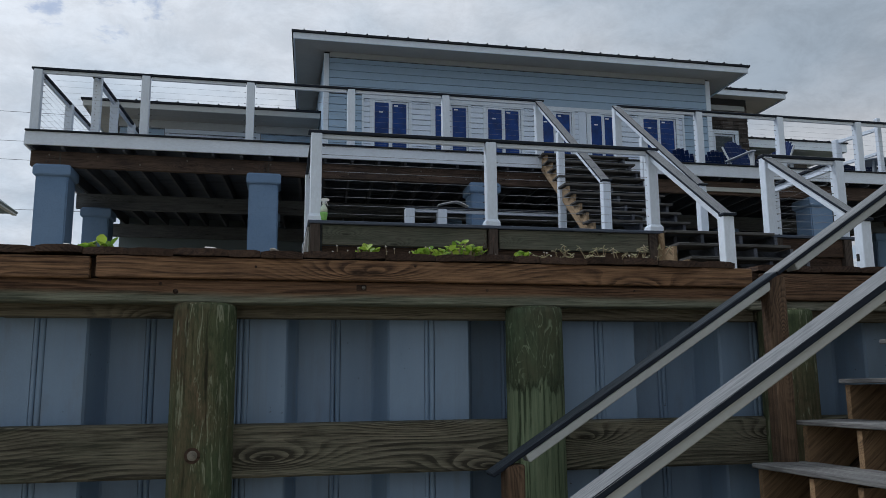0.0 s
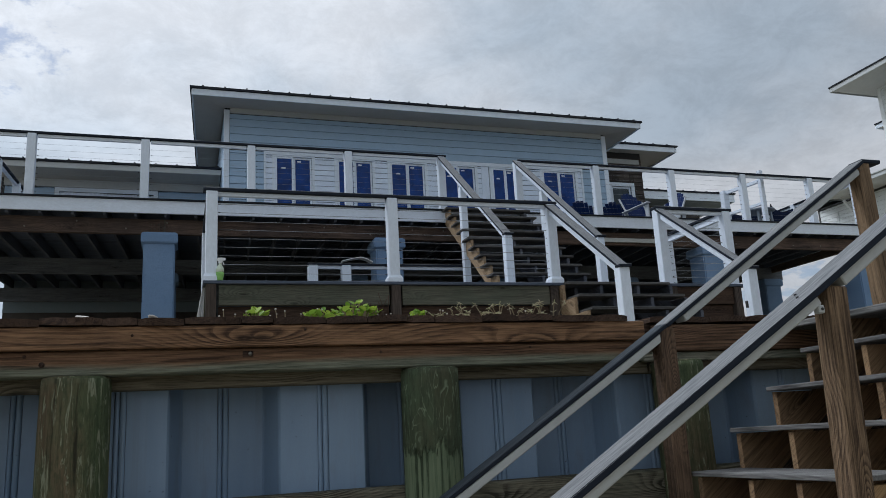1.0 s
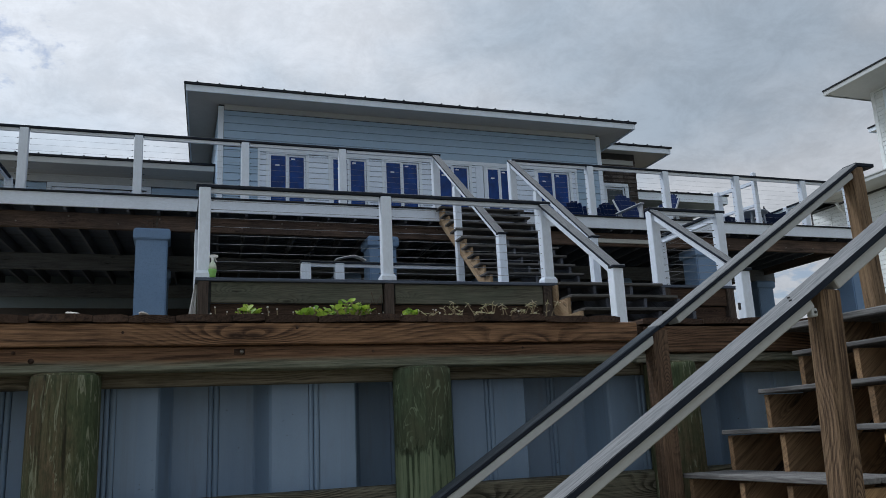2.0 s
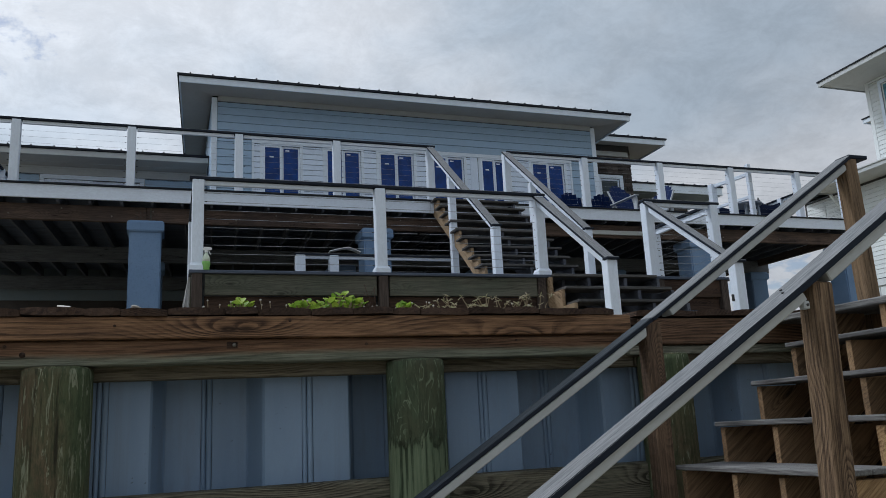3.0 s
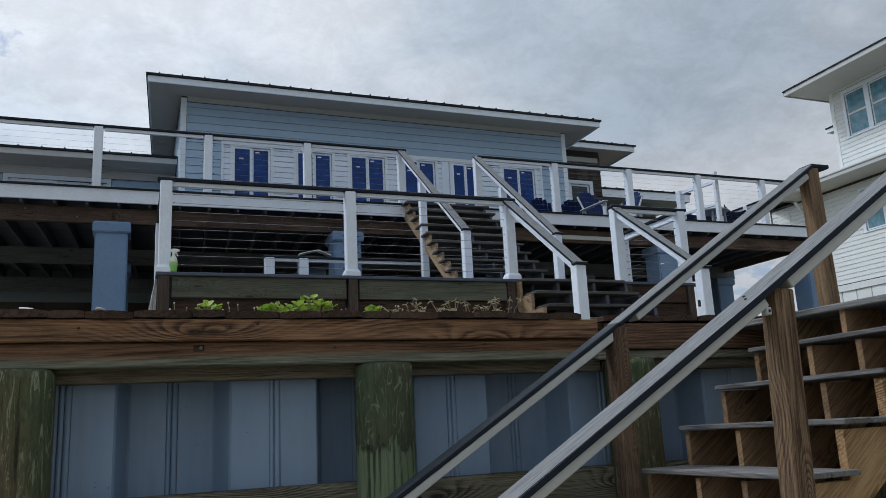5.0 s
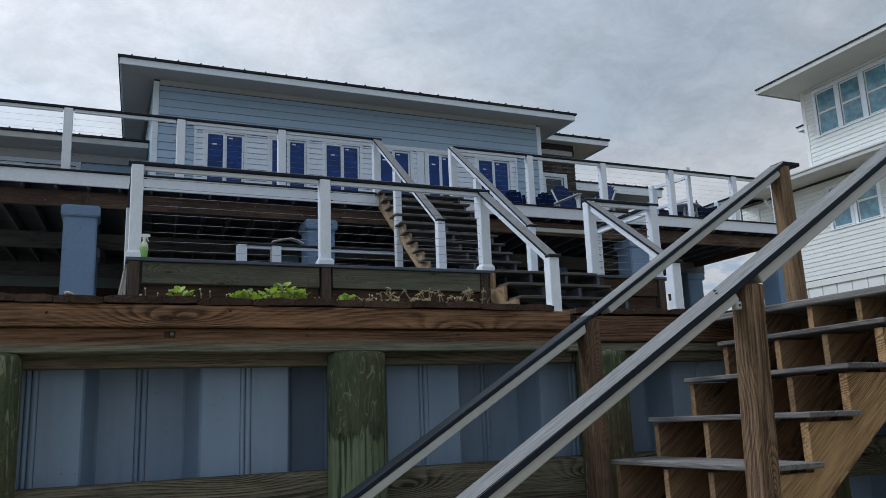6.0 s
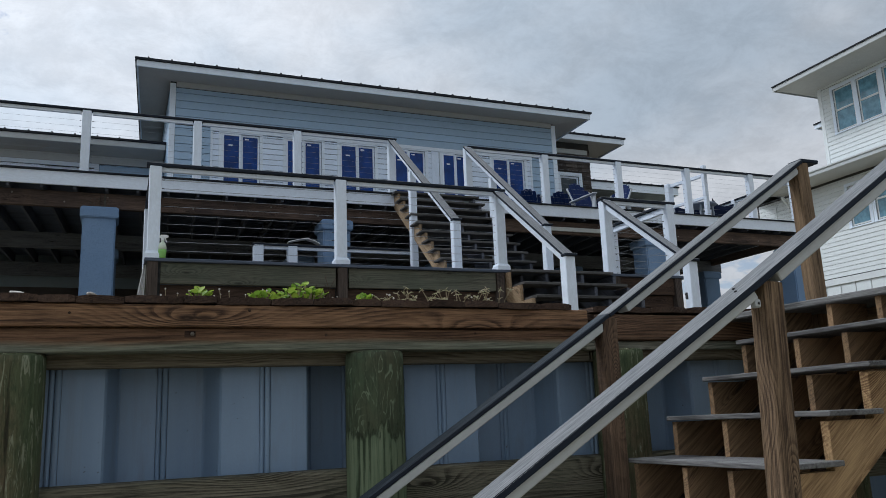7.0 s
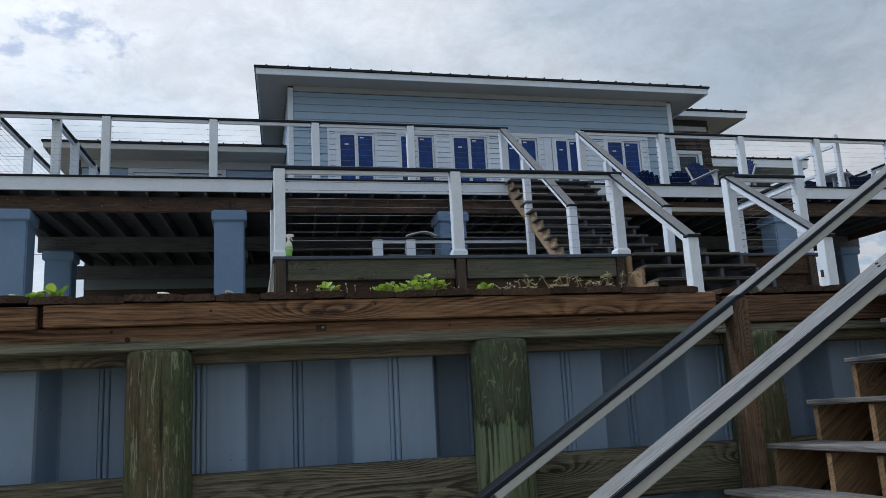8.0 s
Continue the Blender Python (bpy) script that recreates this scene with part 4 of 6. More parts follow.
def build_upper_deck():
    y = 12.27
    while y < 18.3:
        block("deck_board", X0 + 0.02, X1, y, y + 0.138, UZ - 0.036, UZ - 0.004, WOOD_SLATE, upper, "", 0)
        y += 0.143
    # white fascia under a thin dark nosing board
    for a, b in ((X0, 0.44), (0.442, 4.20), (4.202, 5.78), (5.782, 9.6), (9.602, X1 + 0.03)):
        block("fascia", a, b, 12.20, 12.235, UZ - 0.205, UZ - 0.004, WHITE, upper, "white painted fascia board", 0.003)
        block("nosing", a, b, 12.17, 12.268, UZ - 0.002, UZ + 0.022, DARKCAP, upper, "", 0.003)
    for x in (X0 - 0.002, X1):
        block("fascia", x - 0.018, x + 0.018, 12.24, 18.4, UZ - 0.205, UZ - 0.038, WHITE, upper, "white painted fascia board", 0.003)
    x = X0 + 0.06
    while x < X1:
        beam("joist", (x + 0.02, 12.25, UZ - 0.139), (x + 0.02 + 0.05 * 6.1, 18.35, UZ - 0.139), 0.04, 0.202, WOOD_JOIST, upper)
        x += 0.43
    for yb in (12.40, 15.2, 18.1):
        for a, b in ((X0 + 0.04, -0.26), (-0.258, 3.29), (3.292, 6.3), (6.302, 9.4), (9.402, X1 - 0.04 if yb < 13 else 13.72)):
            for dy in (0.0, 0.042):
                block("beam", a, b, yb + dy, yb + dy + 0.04, UZ - (0.475 if yb < 13 else 0.525), UZ - 0.242, WOOD_BEAM if yb < 13 else WOOD_GREYBEAM, upper, "brown bolted deck beam" if yb < 13 else "", 0.004)
    for dx in (0.0, 0.041):
        block("side_girder", X1 + 0.04 + dx, X1 + 0.078 + dx, 12.45, 18.3, UZ - 0.241 - 0.12, UZ - 0.04, WOOD_BEAM, upper, "dark brown girder along the deck side", 0.004)
    # bolts in the front beam
    rng = random.Random(3)
    x = X0 + 0.3
    while x < X1 - 0.2:
        zb = UZ - 0.30 - rng.choice((0, 0.1))
        rod("bolt", (x, 12.402, zb), (x, 12.39, zb), 0.013, NUT, upper, sides=8)
        x += rng.uniform(0.5, 0.8)
    # steel straps and bolt clusters over the columns
    block("ledger_strip", 7.15, 8.45, 12.345, 12.388, 4.828, 4.905, WHITE_RAIL, upper, "pale painted strip along the beam foot", 0.004)
    for x in (-3.31, -0.26, 3.29, 9.57, 13.24):
        block("strap", x + 0.05, x + 0.075, 12.390, 12.399, UZ - 0.47, UZ - 0.25, BOLT, upper, "galvanised steel strap", 0.001)
        for dx in (-0.13, -0.08, -0.02):
            for dz in (0.33, 0.40):
                rod("bolt", (x + dx, 12.402, UZ - dz), (x + dx, 12.39, UZ - dz), 0.011, BOLT, upper, sides=6)
    # front railing
    top = 6.285
    xs = [-3.61, -2.07, -0.50, 1.085, 2.65, 4.27, 5.70, 7.255, 8.87, 10.50, 12.13, 13.30]
    for x in xs:
        rail_post(upper, x, 12.33, UZ + 0.001, top - 0.033, 0.122, False)
    for a, b in zip(xs, xs[1:]):
        if abs(a - 4.27) < 0.01:
            continue
        level_rail(upper, (a - (0.09 if a == xs[0] else 0), 12.33), (b + (0.09 if b in (4.27, xs[-1]) else 0), 12.33), top, 0.075, 0.05)
        cables(upper, (a + 0.075, 12.33), (b - 0.075, 12.33), UZ + 0.10, top - 0.18, 9, 0.0012)
    # side railings running back
    for x, y1, n in ((-3.61, 16.9, 3), (-2.82, 16.0, 3), (X1 - 0.08, 17.5, 3)):
        step = (y1 - 12.33) / n
        lean = 0.05 if x < 0 else 0.0
        for i in range(1 if x != -2.82 else 0, n + 1):
            y = 12.33 + step * i + (0.2 if x == -2.82 and i == 0 else 0)
            rail_post(upper, x + lean * (y - 12.33), y, UZ, top - 0.03 + (0.12 if x == -2.82 and i == 0 else 0), 0.12, False)
        xe = x + lean * (y1 - 12.33)
        level_rail(upper, (x, 12.42), (xe, y1), top - 0.03, 0.0)
        cables(upper, (x, 12.45), (xe, y1), UZ + 0.10, top - 0.18, 9, 0.0022)
    # inner railing beside the right bay
    rail_post(upper, 11.11, 12.50, UZ, 6.43, 0.085, False)
    rail_post(upper, 10.93, 13.42, UZ, 6.27, 0.13, False)
    beam("sub_rail", (11.09, 12.55, 6.22), (10.94, 13.36, 6.22), 0.05, 0.07, WHITE, upper)
    beam("sub_rail", (11.09, 12.55, 5.75), (10.94, 13.36, 5.75), 0.05, 0.06, WHITE, upper)


build_upper_deck()

upper_stair = timber_flight("upper_stair", "weathered open stair with pale stringers and white rails", 4.26, 5.66, 11.97, UZ - 0.004, 0.235, 0.186, 10, (5, 10.5, LZ), WOOD_OLDTREAD, 0.06, first=0)
for x_ in (4.27, 5.68):
    flight_rail(upper_stair, x_, (12.33, 6.255), (9.69, 4.205), LZ, 0.112)
    ym, zm = 11.34, 5.40
    block("newel", x_ - 0.052, x_ + 0.052, ym - 0.052, ym + 0.052, LZ, zm, WHITE, upper_stair, "white sleeved mid post", 0.005)


def column(x, y, top=4.786):
    c = thing("support_column", (x, y, GZ), "square blue stucco column with a moulded cap", "column", "deck columns")
    bm = bmesh.new()
    add_box(bm, x - 0.225, x + 0.225, y - 0.225, y + 0.225, GZ - 0.3, top - 0.156)
    bmesh.ops.bevel(bm, geom=[e for e in bm.edges], offset=0.02, segments=2, affect="EDGES")
    part("shaft", bm, BLUE_COL, c)
    bm = bmesh.new()
    loops = []
    for r, z in ((0.226, top - 0.186), (0.262, top - 0.161), (0.262, top - 0.036), (0.235, top)):
        loops.append([bm.verts.new((x + a * r, y + b * r, z)) for a, b in ((-1, -1), (1, -1), (1, 1), (-1, 1))])
    for la, lb in zip(loops, loops[1:]):
        for i in range(4):
            bm.faces.new((la[i], la[(i + 1) % 4], lb[(i + 1) % 4], lb[i]))
    bm.faces.new(loops[0]); bm.faces.new(loops[-1])
    bmesh.ops.bevel(bm, geom=[e for e in bm.edges], offset=0.008, segments=2, affect="EDGES")
    part("cap", bm, BLUE_COL, c)


for x_ in (-3.31, -0.26, 3.29, 9.57, 13.24):
    column(x_, 12.5)
for x_ in (-3.28, -0.26, 3.29, 6.3, 9.4, 13.30):
    column(x_, 15.3, 4.736)

# ---------------------------------------------------------------- the house
house = thing("house", (5, 18, GZ), "blue-grey lap-sided beach house with low metal roofs", "house")


def wall_mesh(axis, u0, u1, z0, z1, t0, t1, holes):
    """A thick wall with openings, as boxes butted together. holes: (u0, u1, z0, z1) sorted by u."""
    bm = bmesh.new()

    def put(a, b, c, d):
        if b - a > 1e-4 and d - c > 1e-4:
            if axis == "x":
                add_box(bm, a, b, t0, t1, c, d)
            else:
                add_box(bm, t0, t1, a, b, c, d)
    u = u0
    for a, b, c, d in holes:
        put(u, a, z0, z1)
        put(a, b, z0, c)
        put(a, b, d, z1)
        u = b
    put(u, u1, z0, z1)
    return bm


def lap_mesh(l, e, material):
    key = ("lap", round(l, 3), round(e, 3), material.name)
    if key not in CACHE:
        bm = bmesh.new()
        # 4 mm left open so the near-black wall core shows as a shadow line
        prism(bm, [(0, 0.004), (-0.022, 0.004), (-0.022, 0.010), (-0.007, e - 0.004), (-0.007, e - 0.001), (0, e - 0.001)], "x", 0, l)
        CACHE[key] = mesh_of(bm, material, "lap")
    return CACHE[key]


def siding(parent, axis, u0, u1, z0, z1, face, e, material, holes=(), flip=False):
    """Lap boards on a wall face: along x on a wall facing -y, or along y on a wall facing -x."""
    z = z0
    while z < z1 - 0.02:
        h = min(e, z1 - z - 0.011)
        cuts = sorted((a, b) for a, b, c, d in holes if c < z + h * 0.6 and d > z + h * 0.4)
        u = u0
        for a, b in cuts + [(u1, u1)]:
            if a - u > 0.03:
                me = lap_mesh(a - u, h, material)
                if axis == "x":
                    m = Matrix.Translation((u, face, z))
                else:
                    # local x along -y so that the outside faces -x
                    m = Matrix.Translation((face, a, z)) @ pose(0, 0, 0, 0, 0, -90)
                place(new("siding_board", me), m, parent)
            u = max(u, b)
        z += e


def glazed_unit(parent, name, axis, u0, u1, z0, z1, face, pane_mat, frame_mat, leaves=2, bar=0.045, casing=0.09, sash=False, inset=0.02, label=""):
    """Casing, frame bars and panes set in an opening."""
    def box(nm, a, b, c, d, o0, o1, mat, par, lab=""):
        if axis == "x":
            return block(nm, a, b, face + o0, face + o1, c, d, mat, par, lab, 0.003)
        return block(nm, face + o0, face + o1, a, b, c, d, mat, par, lab, 0.003)
    w = box(name, u0 - casing, u1 + casing, z1 + 0.001, z1 + casing, -0.03, 0.02, TRIM, parent, label)
    for a, b in ((u0 - casing, u0), (u1, u1 + casing)):
        box("casing", a, b, z0 - 0.02, z1 - 0.001, -0.028, 0.02, TRIM, w)
    box("sill", u0 - casing, u1 + casing, z0 - 0.07, z0 - 0.022, -0.05, 0.02, TRIM, w)
    lw = (u1 - u0) / leaves
    for i in range(leaves):
        a, b = u0 + lw * i, u0 + lw * (i + 1)
        o = inset + (0.03 if i % 2 else 0)
        for c, d in ((a + 0.001, a + bar), (b - bar, b - 0.001)):
            box("frame", c, d, z0, z1, o, o + 0.04, frame_mat, w)
        for c, d in ((z0, z0 + bar), (z1 - bar, z1)):
            box("frame", a + bar, b - bar, c, d, o, o + 0.04, frame_mat, w)
        if sash:
            zm = (z0 + z1) / 2
            box("frame", a + bar, b - bar, zm - bar * 0.6, zm + bar * 0.6, o - 0.01, o + 0.04, frame_mat, w)
            for c, d in ((z0 + bar, zm - bar * 0.6), (zm + bar * 0.6, z1 - bar)):
                box("pane", a + bar, b - bar, c, d, o + 0.012, o + 0.024, pane_mat, w)
        else:
            box("pane", a + bar, b - bar, z0 + bar, z1 - bar, o + 0.012, o + 0.024, pane_mat, w)
    return w


FY = 15.88            # front face of the main block
DOORS = [(1.85, 2.61), (3.15, 3.91), (4.31, 5.09), (5.48, 6.27), (6.68, 7.34), (7.94, 8.78)]
DZ0, DZ1 = UZ + 0.12, 7.40


def hip_roof(parent, x0, x1, y0, y1, z, pitch, fascia_h, soffit_y_rise, wall, seams=0.42, fascia_mat=None, skew=0.0, soffit_mat=None, roof_mat=None):
    """Low metal roof with fascia, soffit and standing seams. x0..y1: eaves; z: top of the fascia."""
    run = min(x1 - x0, y1 - y0) / 2
    rz = z + run * pitch
    ridge = [(x0 + run, (y0 + y1) / 2, rz), (x1 - run, (y0 + y1) / 2, rz)] if x1 - x0 >= y1 - y0 else [((x0 + x1) / 2, y0 + run, rz), ((x0 + x1) / 2, y1 - run, rz)]
    bm = bmesh.new()
    e = 0.035
    c = [(x0 - e, y0 - e), (x1 + e, y0 - e), (x1 + e, y1 + e), (x0 - e + skew, y1 + e)]
    low = [bm.verts.new((x, y, z + 0.004)) for x, y in c]
    mid = [bm.verts.new((x, y, z + 0.045)) for x, y in c]
    r = [bm.verts.new((a, b, cc + 0.045)) for a, b, cc in ridge]
    for i in range(4):
        bm.faces.new((low[i], low[(i + 1) % 4], mid[(i + 1) % 4], mid[i]))
    if x1 - x0 >= y1 - y0:
        bm.faces.new((mid[0], mid[1], r[1], r[0])); bm.faces.new((mid[1], mid[2], r[1]))
        bm.faces.new((mid[2], mid[3], r[0], r[1])); bm.faces.new((mid[3], mid[0], r[0]))
    else:
        bm.faces.new((mid[0], mid[1], r[0])); bm.faces.new((mid[1], mid[2], r[1], r[0]))
        bm.faces.new((mid[2], mid[3], r[1])); bm.faces.new((mid[3], mid[0], r[0], r[1]))
    bm.faces.new(low[::-1])
    roof = part("roof", bm, roof_mat or ROOF, parent, "low standing-seam metal roof")
    x = x0 + seams / 2
    k = min(run * 0.6, 1.5)
    while x < x1:
        beam("seam", (x, y0 - e - 0.004, z + 0.056), (x, y0 + k, z + 0.056 + (k + e) * pitch), 0.025, 0.022, roof_mat or ROOF, roof, bevel=0)
        x += seams
    for a, b in (((x0, y0 + 0.014), (x1, y0 + 0.014)), ((x0 + 0.014, y0 + 0.03), (x0 + 0.014 + skew, y1)), ((x1 - 0.014, y0 + 0.03), (x1 - 0.014, y1)), ((x0, y1 + 0.016), (x1, y1 + 0.016))):
        beam("fascia", (a[0], a[1], z - fascia_h / 2), (b[0], b[1], z - fascia_h / 2), 0.026, fascia_h, fascia_mat or TRIM, parent, "pale fascia board")
    # soffit rising with the rafters to the wall
    wx0, wx1, wy0, wy1 = wall
    zo, zi = z - fascia_h + 0.03, z - fascia_h + 0.03 + soffit_y_rise
    bm = bmesh.new()
    o = [bm.verts.new(p) for p in ((x0 + 0.03, y0 + 0.03, zo), (x1 - 0.03, y0 + 0.03, zo), (x1 - 0.03, y1 - 0.03, zo), (x0 + 0.03 + skew, y1 - 0.03, zo))]
    w = [bm.verts.new(p) for p in ((wx0, wy0, zi), (wx1, wy0, zi), (wx1, wy1, zi), (wx0, wy1, zi))]
    o2 = [bm.verts.new(v.co + Vector((0, 0, 0.015))) for v in o]
    w2 = [bm.verts.new(v.co + Vector((0, 0, 0.015))) for v in w]
    for i in range(4):
        j = (i + 1) % 4
        bm.faces.new((o[i], w[i], w[j], o[j])); bm.faces.new((o2[i], o2[j], w2[j], w2[i]))
        bm.faces.new((o[i], o[j], o2[j], o2[i])); bm.faces.new((w[j], w[i], w2[i], w2[j]))
    part("soffit", bm, soffit_mat or SOFFIT, parent, "boarded soffit")


def build_main_block():
    holes = [(a, b, DZ0, DZ1) for a, b in DOORS]
    front = part("front_wall", wall_mesh("x", 0.83, 9.68, UZ + 0.001, 8.37, FY + 0.001, FY + 0.16, holes), INSIDE, house, "blue-grey lap-sided front wall")
    for nm, bm in (("side_wall", wall_mesh("y", FY + 0.161, 24, UZ + 0.001, 8.37, 0.83, 0.98, [])), ("side_wall", wall_mesh("y", FY + 0.161, 24, UZ + 0.001, 8.37, 9.53, 9.68, [])),
                   ("rear_wall", wall_mesh("x", 0.981, 9.529, UZ + 0.001, 8.37, 23.85, 24, []))):
        part(nm, bm, SIDING_BLUE, house)
    part("floor_slab", wall_mesh("x", 0.99, 9.52, UZ - 0.2, UZ + 0.02, FY + 0.17, 23.84, []), INSIDE, house)
    part("partition", wall_mesh("x", 0.985, 9.525, UZ + 0.03, 8.36, FY + 2.2, FY + 2.3, []), INSIDE, house)
    # blue boards outside the pale panel, white boards within it
    P0, P1, PZ = 1.62, 8.98, 7.50
    siding(front, "x", 0.935, P0, UZ + 0.02, PZ, FY, 0.165, SIDING_BLUE)
    siding(front, "x", P1, 9.575, UZ + 0.02, PZ, FY, 0.165, SIDING_BLUE)
    siding(front, "x", 0.935, 9.575, PZ + 0.012, 8.288, FY, 0.165, SIDING_BLUE)
    panel_holes = [(a - 0.065, b + 0.065, DZ0 - 0.1, DZ1 + 0.065) for a, b in DOORS] + [(6.42, 6.60, UZ, PZ)]
    siding(front, "x", P0 + 0.05, P1 - 0.05, UZ + 0.02, PZ - 0.075, FY - 0.006, 0.116, SIDING_WHITE, panel_holes)
    block("trim_board", P0 - 0.002, P1 + 0.002, FY - 0.04, FY + 0.0, PZ - 0.074, PZ + 0.008, TRIM, front)
    for x in (P0, P1 - 0.05):
        block("trim_board", x, x + 0.048, FY - 0.036, FY, UZ + 0.02, PZ - 0.075, TRIM, front)
    block("panel_board", 6.42, 6.60, FY - 0.028, FY, UZ + 0.02, PZ - 0.076, SIDING_WHITE, front)
    for x in (0.83, 9.58):
        block("corner_board", x - 0.012, x + 0.10, FY - 0.032, FY, UZ + 0.01, 8.36, TRIM, front, "white corner board")
    block("frieze_board", 0.94, 9.575, FY - 0.034, FY, 8.290, 8.401, GREY_TRIM, front, "pale frieze board under the soffit")
    for a, b in DOORS:
        d = glazed_unit(front, "glass_door", "x", a, b, DZ0, DZ1, FY, GLASS_BLUE, TRIM, 2, 0.040, 0.065, inset=-0.02, label="paired door with blue glass and white frame")
        for k, dz in ((0.17, 0.12), (0.60, 0.28)):
            x = a + (b - a) * k
            o = -0.014 if k < 0.5 else 0.016
            block("sticker", x, x + 0.085, FY + o, FY + o + 0.004, 7.02 + dz, 7.05 + dz, WHITE, d, "small white mark on the glass", 0.001)
    hip_roof(house, 0.17, 10.22, 15.12, 24.7, 8.445, 0.17, 0.13, 0.055, (0.83, 9.68, FY - 0.001, 24), skew=0.4)


build_main_block()


def build_left_wing():
    Y = 17.75
    win = [(-2.45, -0.57, UZ + 0.85, 7.03)]
    w = part("wing_wall", wall_mesh("x", -3.55, 0.825, UZ + 0.001, 7.42, Y + 0.001, Y + 0.15, win), INSIDE, house, "blue-grey lap-sided wing wall")
    part("wing_side_wall", wall_mesh("y", Y + 0.151, 24, UZ + 0.001, 7.42, -3.55, -3.40, []), SIDING_BLUE, house)
    siding(w, "x", -3.48, 0.82, UZ + 0.02, 7.12, Y, 0.165, SIDING_BLUE, [(-2.55, -0.47, UZ + 0.75, 7.13)])
    block("frieze_board", -3.5, 0.82, Y - 0.034, Y, 7.125, 7.30, GREY_TRIM, w)
    glazed_unit(w, "wing_window", "x", -2.45, -0.57, UZ + 0.85, 7.03, Y, GLASS_DARK, TRIM, 2, 0.06, 0.09, label="wide white-framed window")
    hip_roof(house, -4.08, 0.815, 16.95, 24.6, 7.415, 0.12, 0.12, -0.03, (-3.55, 0.80, Y - 0.001, 24), 0.42, GREY_TRIM)


build_left_wing()


def build_right_wing():
    Y = 17.5
    win = [(10.72, 11.30, 6.2, 7.68)]
    w = part("shingle_wall", wall_mesh("x", 9.70, 11.68, UZ + 0.001, 8.72, Y + 0.001, Y + 0.2, win), INSIDE, house, "dark brown shingled wall")
    part("shingle_side_wall", wall_mesh("y", Y + 0.201, 22, UZ + 0.001, 8.72, 11.48, 11.68, []), SHINGLE, house)
    # shingle courses
    rng = random.Random(8)
    z = UZ + 0.02
    while z < 8.4:
        x = 9.70
        while x < 11.67:
            l = min(rng.uniform(0.12, 0.26), 11.68 - x)
            hole = 6.1 < z + 0.05 < 7.76 and x < 11.39 and x + l > 10.63
            if l > 0.03 and not hole:
                place(new("shingle", lap_mesh(round(l, 2), 0.11, SHINGLE)), Matrix.Translation((x, Y + rng.uniform(-0.006, 0.002), z)), w)
            x += l + 0.004
        z += 0.11
    glazed_unit(w, "small_window", "x", 10.72, 11.30, 6.2, 7.68, Y, GLASS_GREY, TRIM, 1, 0.05, 0.10, label="white-cased window")
    block("frieze_board", 9.70, 11.60, Y - 0.05, Y - 0.01, 8.30, 8.43, GREY_TRIM, w)
    hip_roof(house, 9.9, 12.5, 17.0, 22.6, 8.675, 0.10, 0.14, 0.06, (9.95, 11.68, Y - 0.001, 22))
    # lower rear roof farther right
    part("rear_wall", wall_mesh("x", 11.7, 15.6, UZ + 0.001, 8.1, 20.5, 20.7, []), SHINGLE, house)
    # darker soffit colour here imitates shade under the rear eave
    hip_roof(house, 11.72, 16.3, 19.6, 24.0, 8.32, 0.10, 0.24, 0.03, (11.75, 15.6, 20.49, 23.5), soffit_mat=UNDERWALL)


build_right_wing()


def build_under_house():
    # block wall below the house, at the back of the open undercroft
    uw = thing("undercroft_wall", (5, 18.7, GZ), "grey block wall under the house", "wall", kind="structure")
    # near-black and blue-grey tones imitate the undercroft's shade
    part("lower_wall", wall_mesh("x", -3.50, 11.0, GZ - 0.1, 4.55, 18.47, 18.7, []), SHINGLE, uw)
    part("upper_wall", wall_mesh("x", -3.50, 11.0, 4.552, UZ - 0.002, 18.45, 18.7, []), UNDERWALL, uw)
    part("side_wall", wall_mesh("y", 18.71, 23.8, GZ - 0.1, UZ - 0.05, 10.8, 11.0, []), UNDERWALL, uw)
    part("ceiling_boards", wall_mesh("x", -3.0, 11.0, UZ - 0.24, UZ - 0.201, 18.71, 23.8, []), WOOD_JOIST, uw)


build_under_house()

# ---------------------------------------------------------------- the neighbouring house
K = 1.212


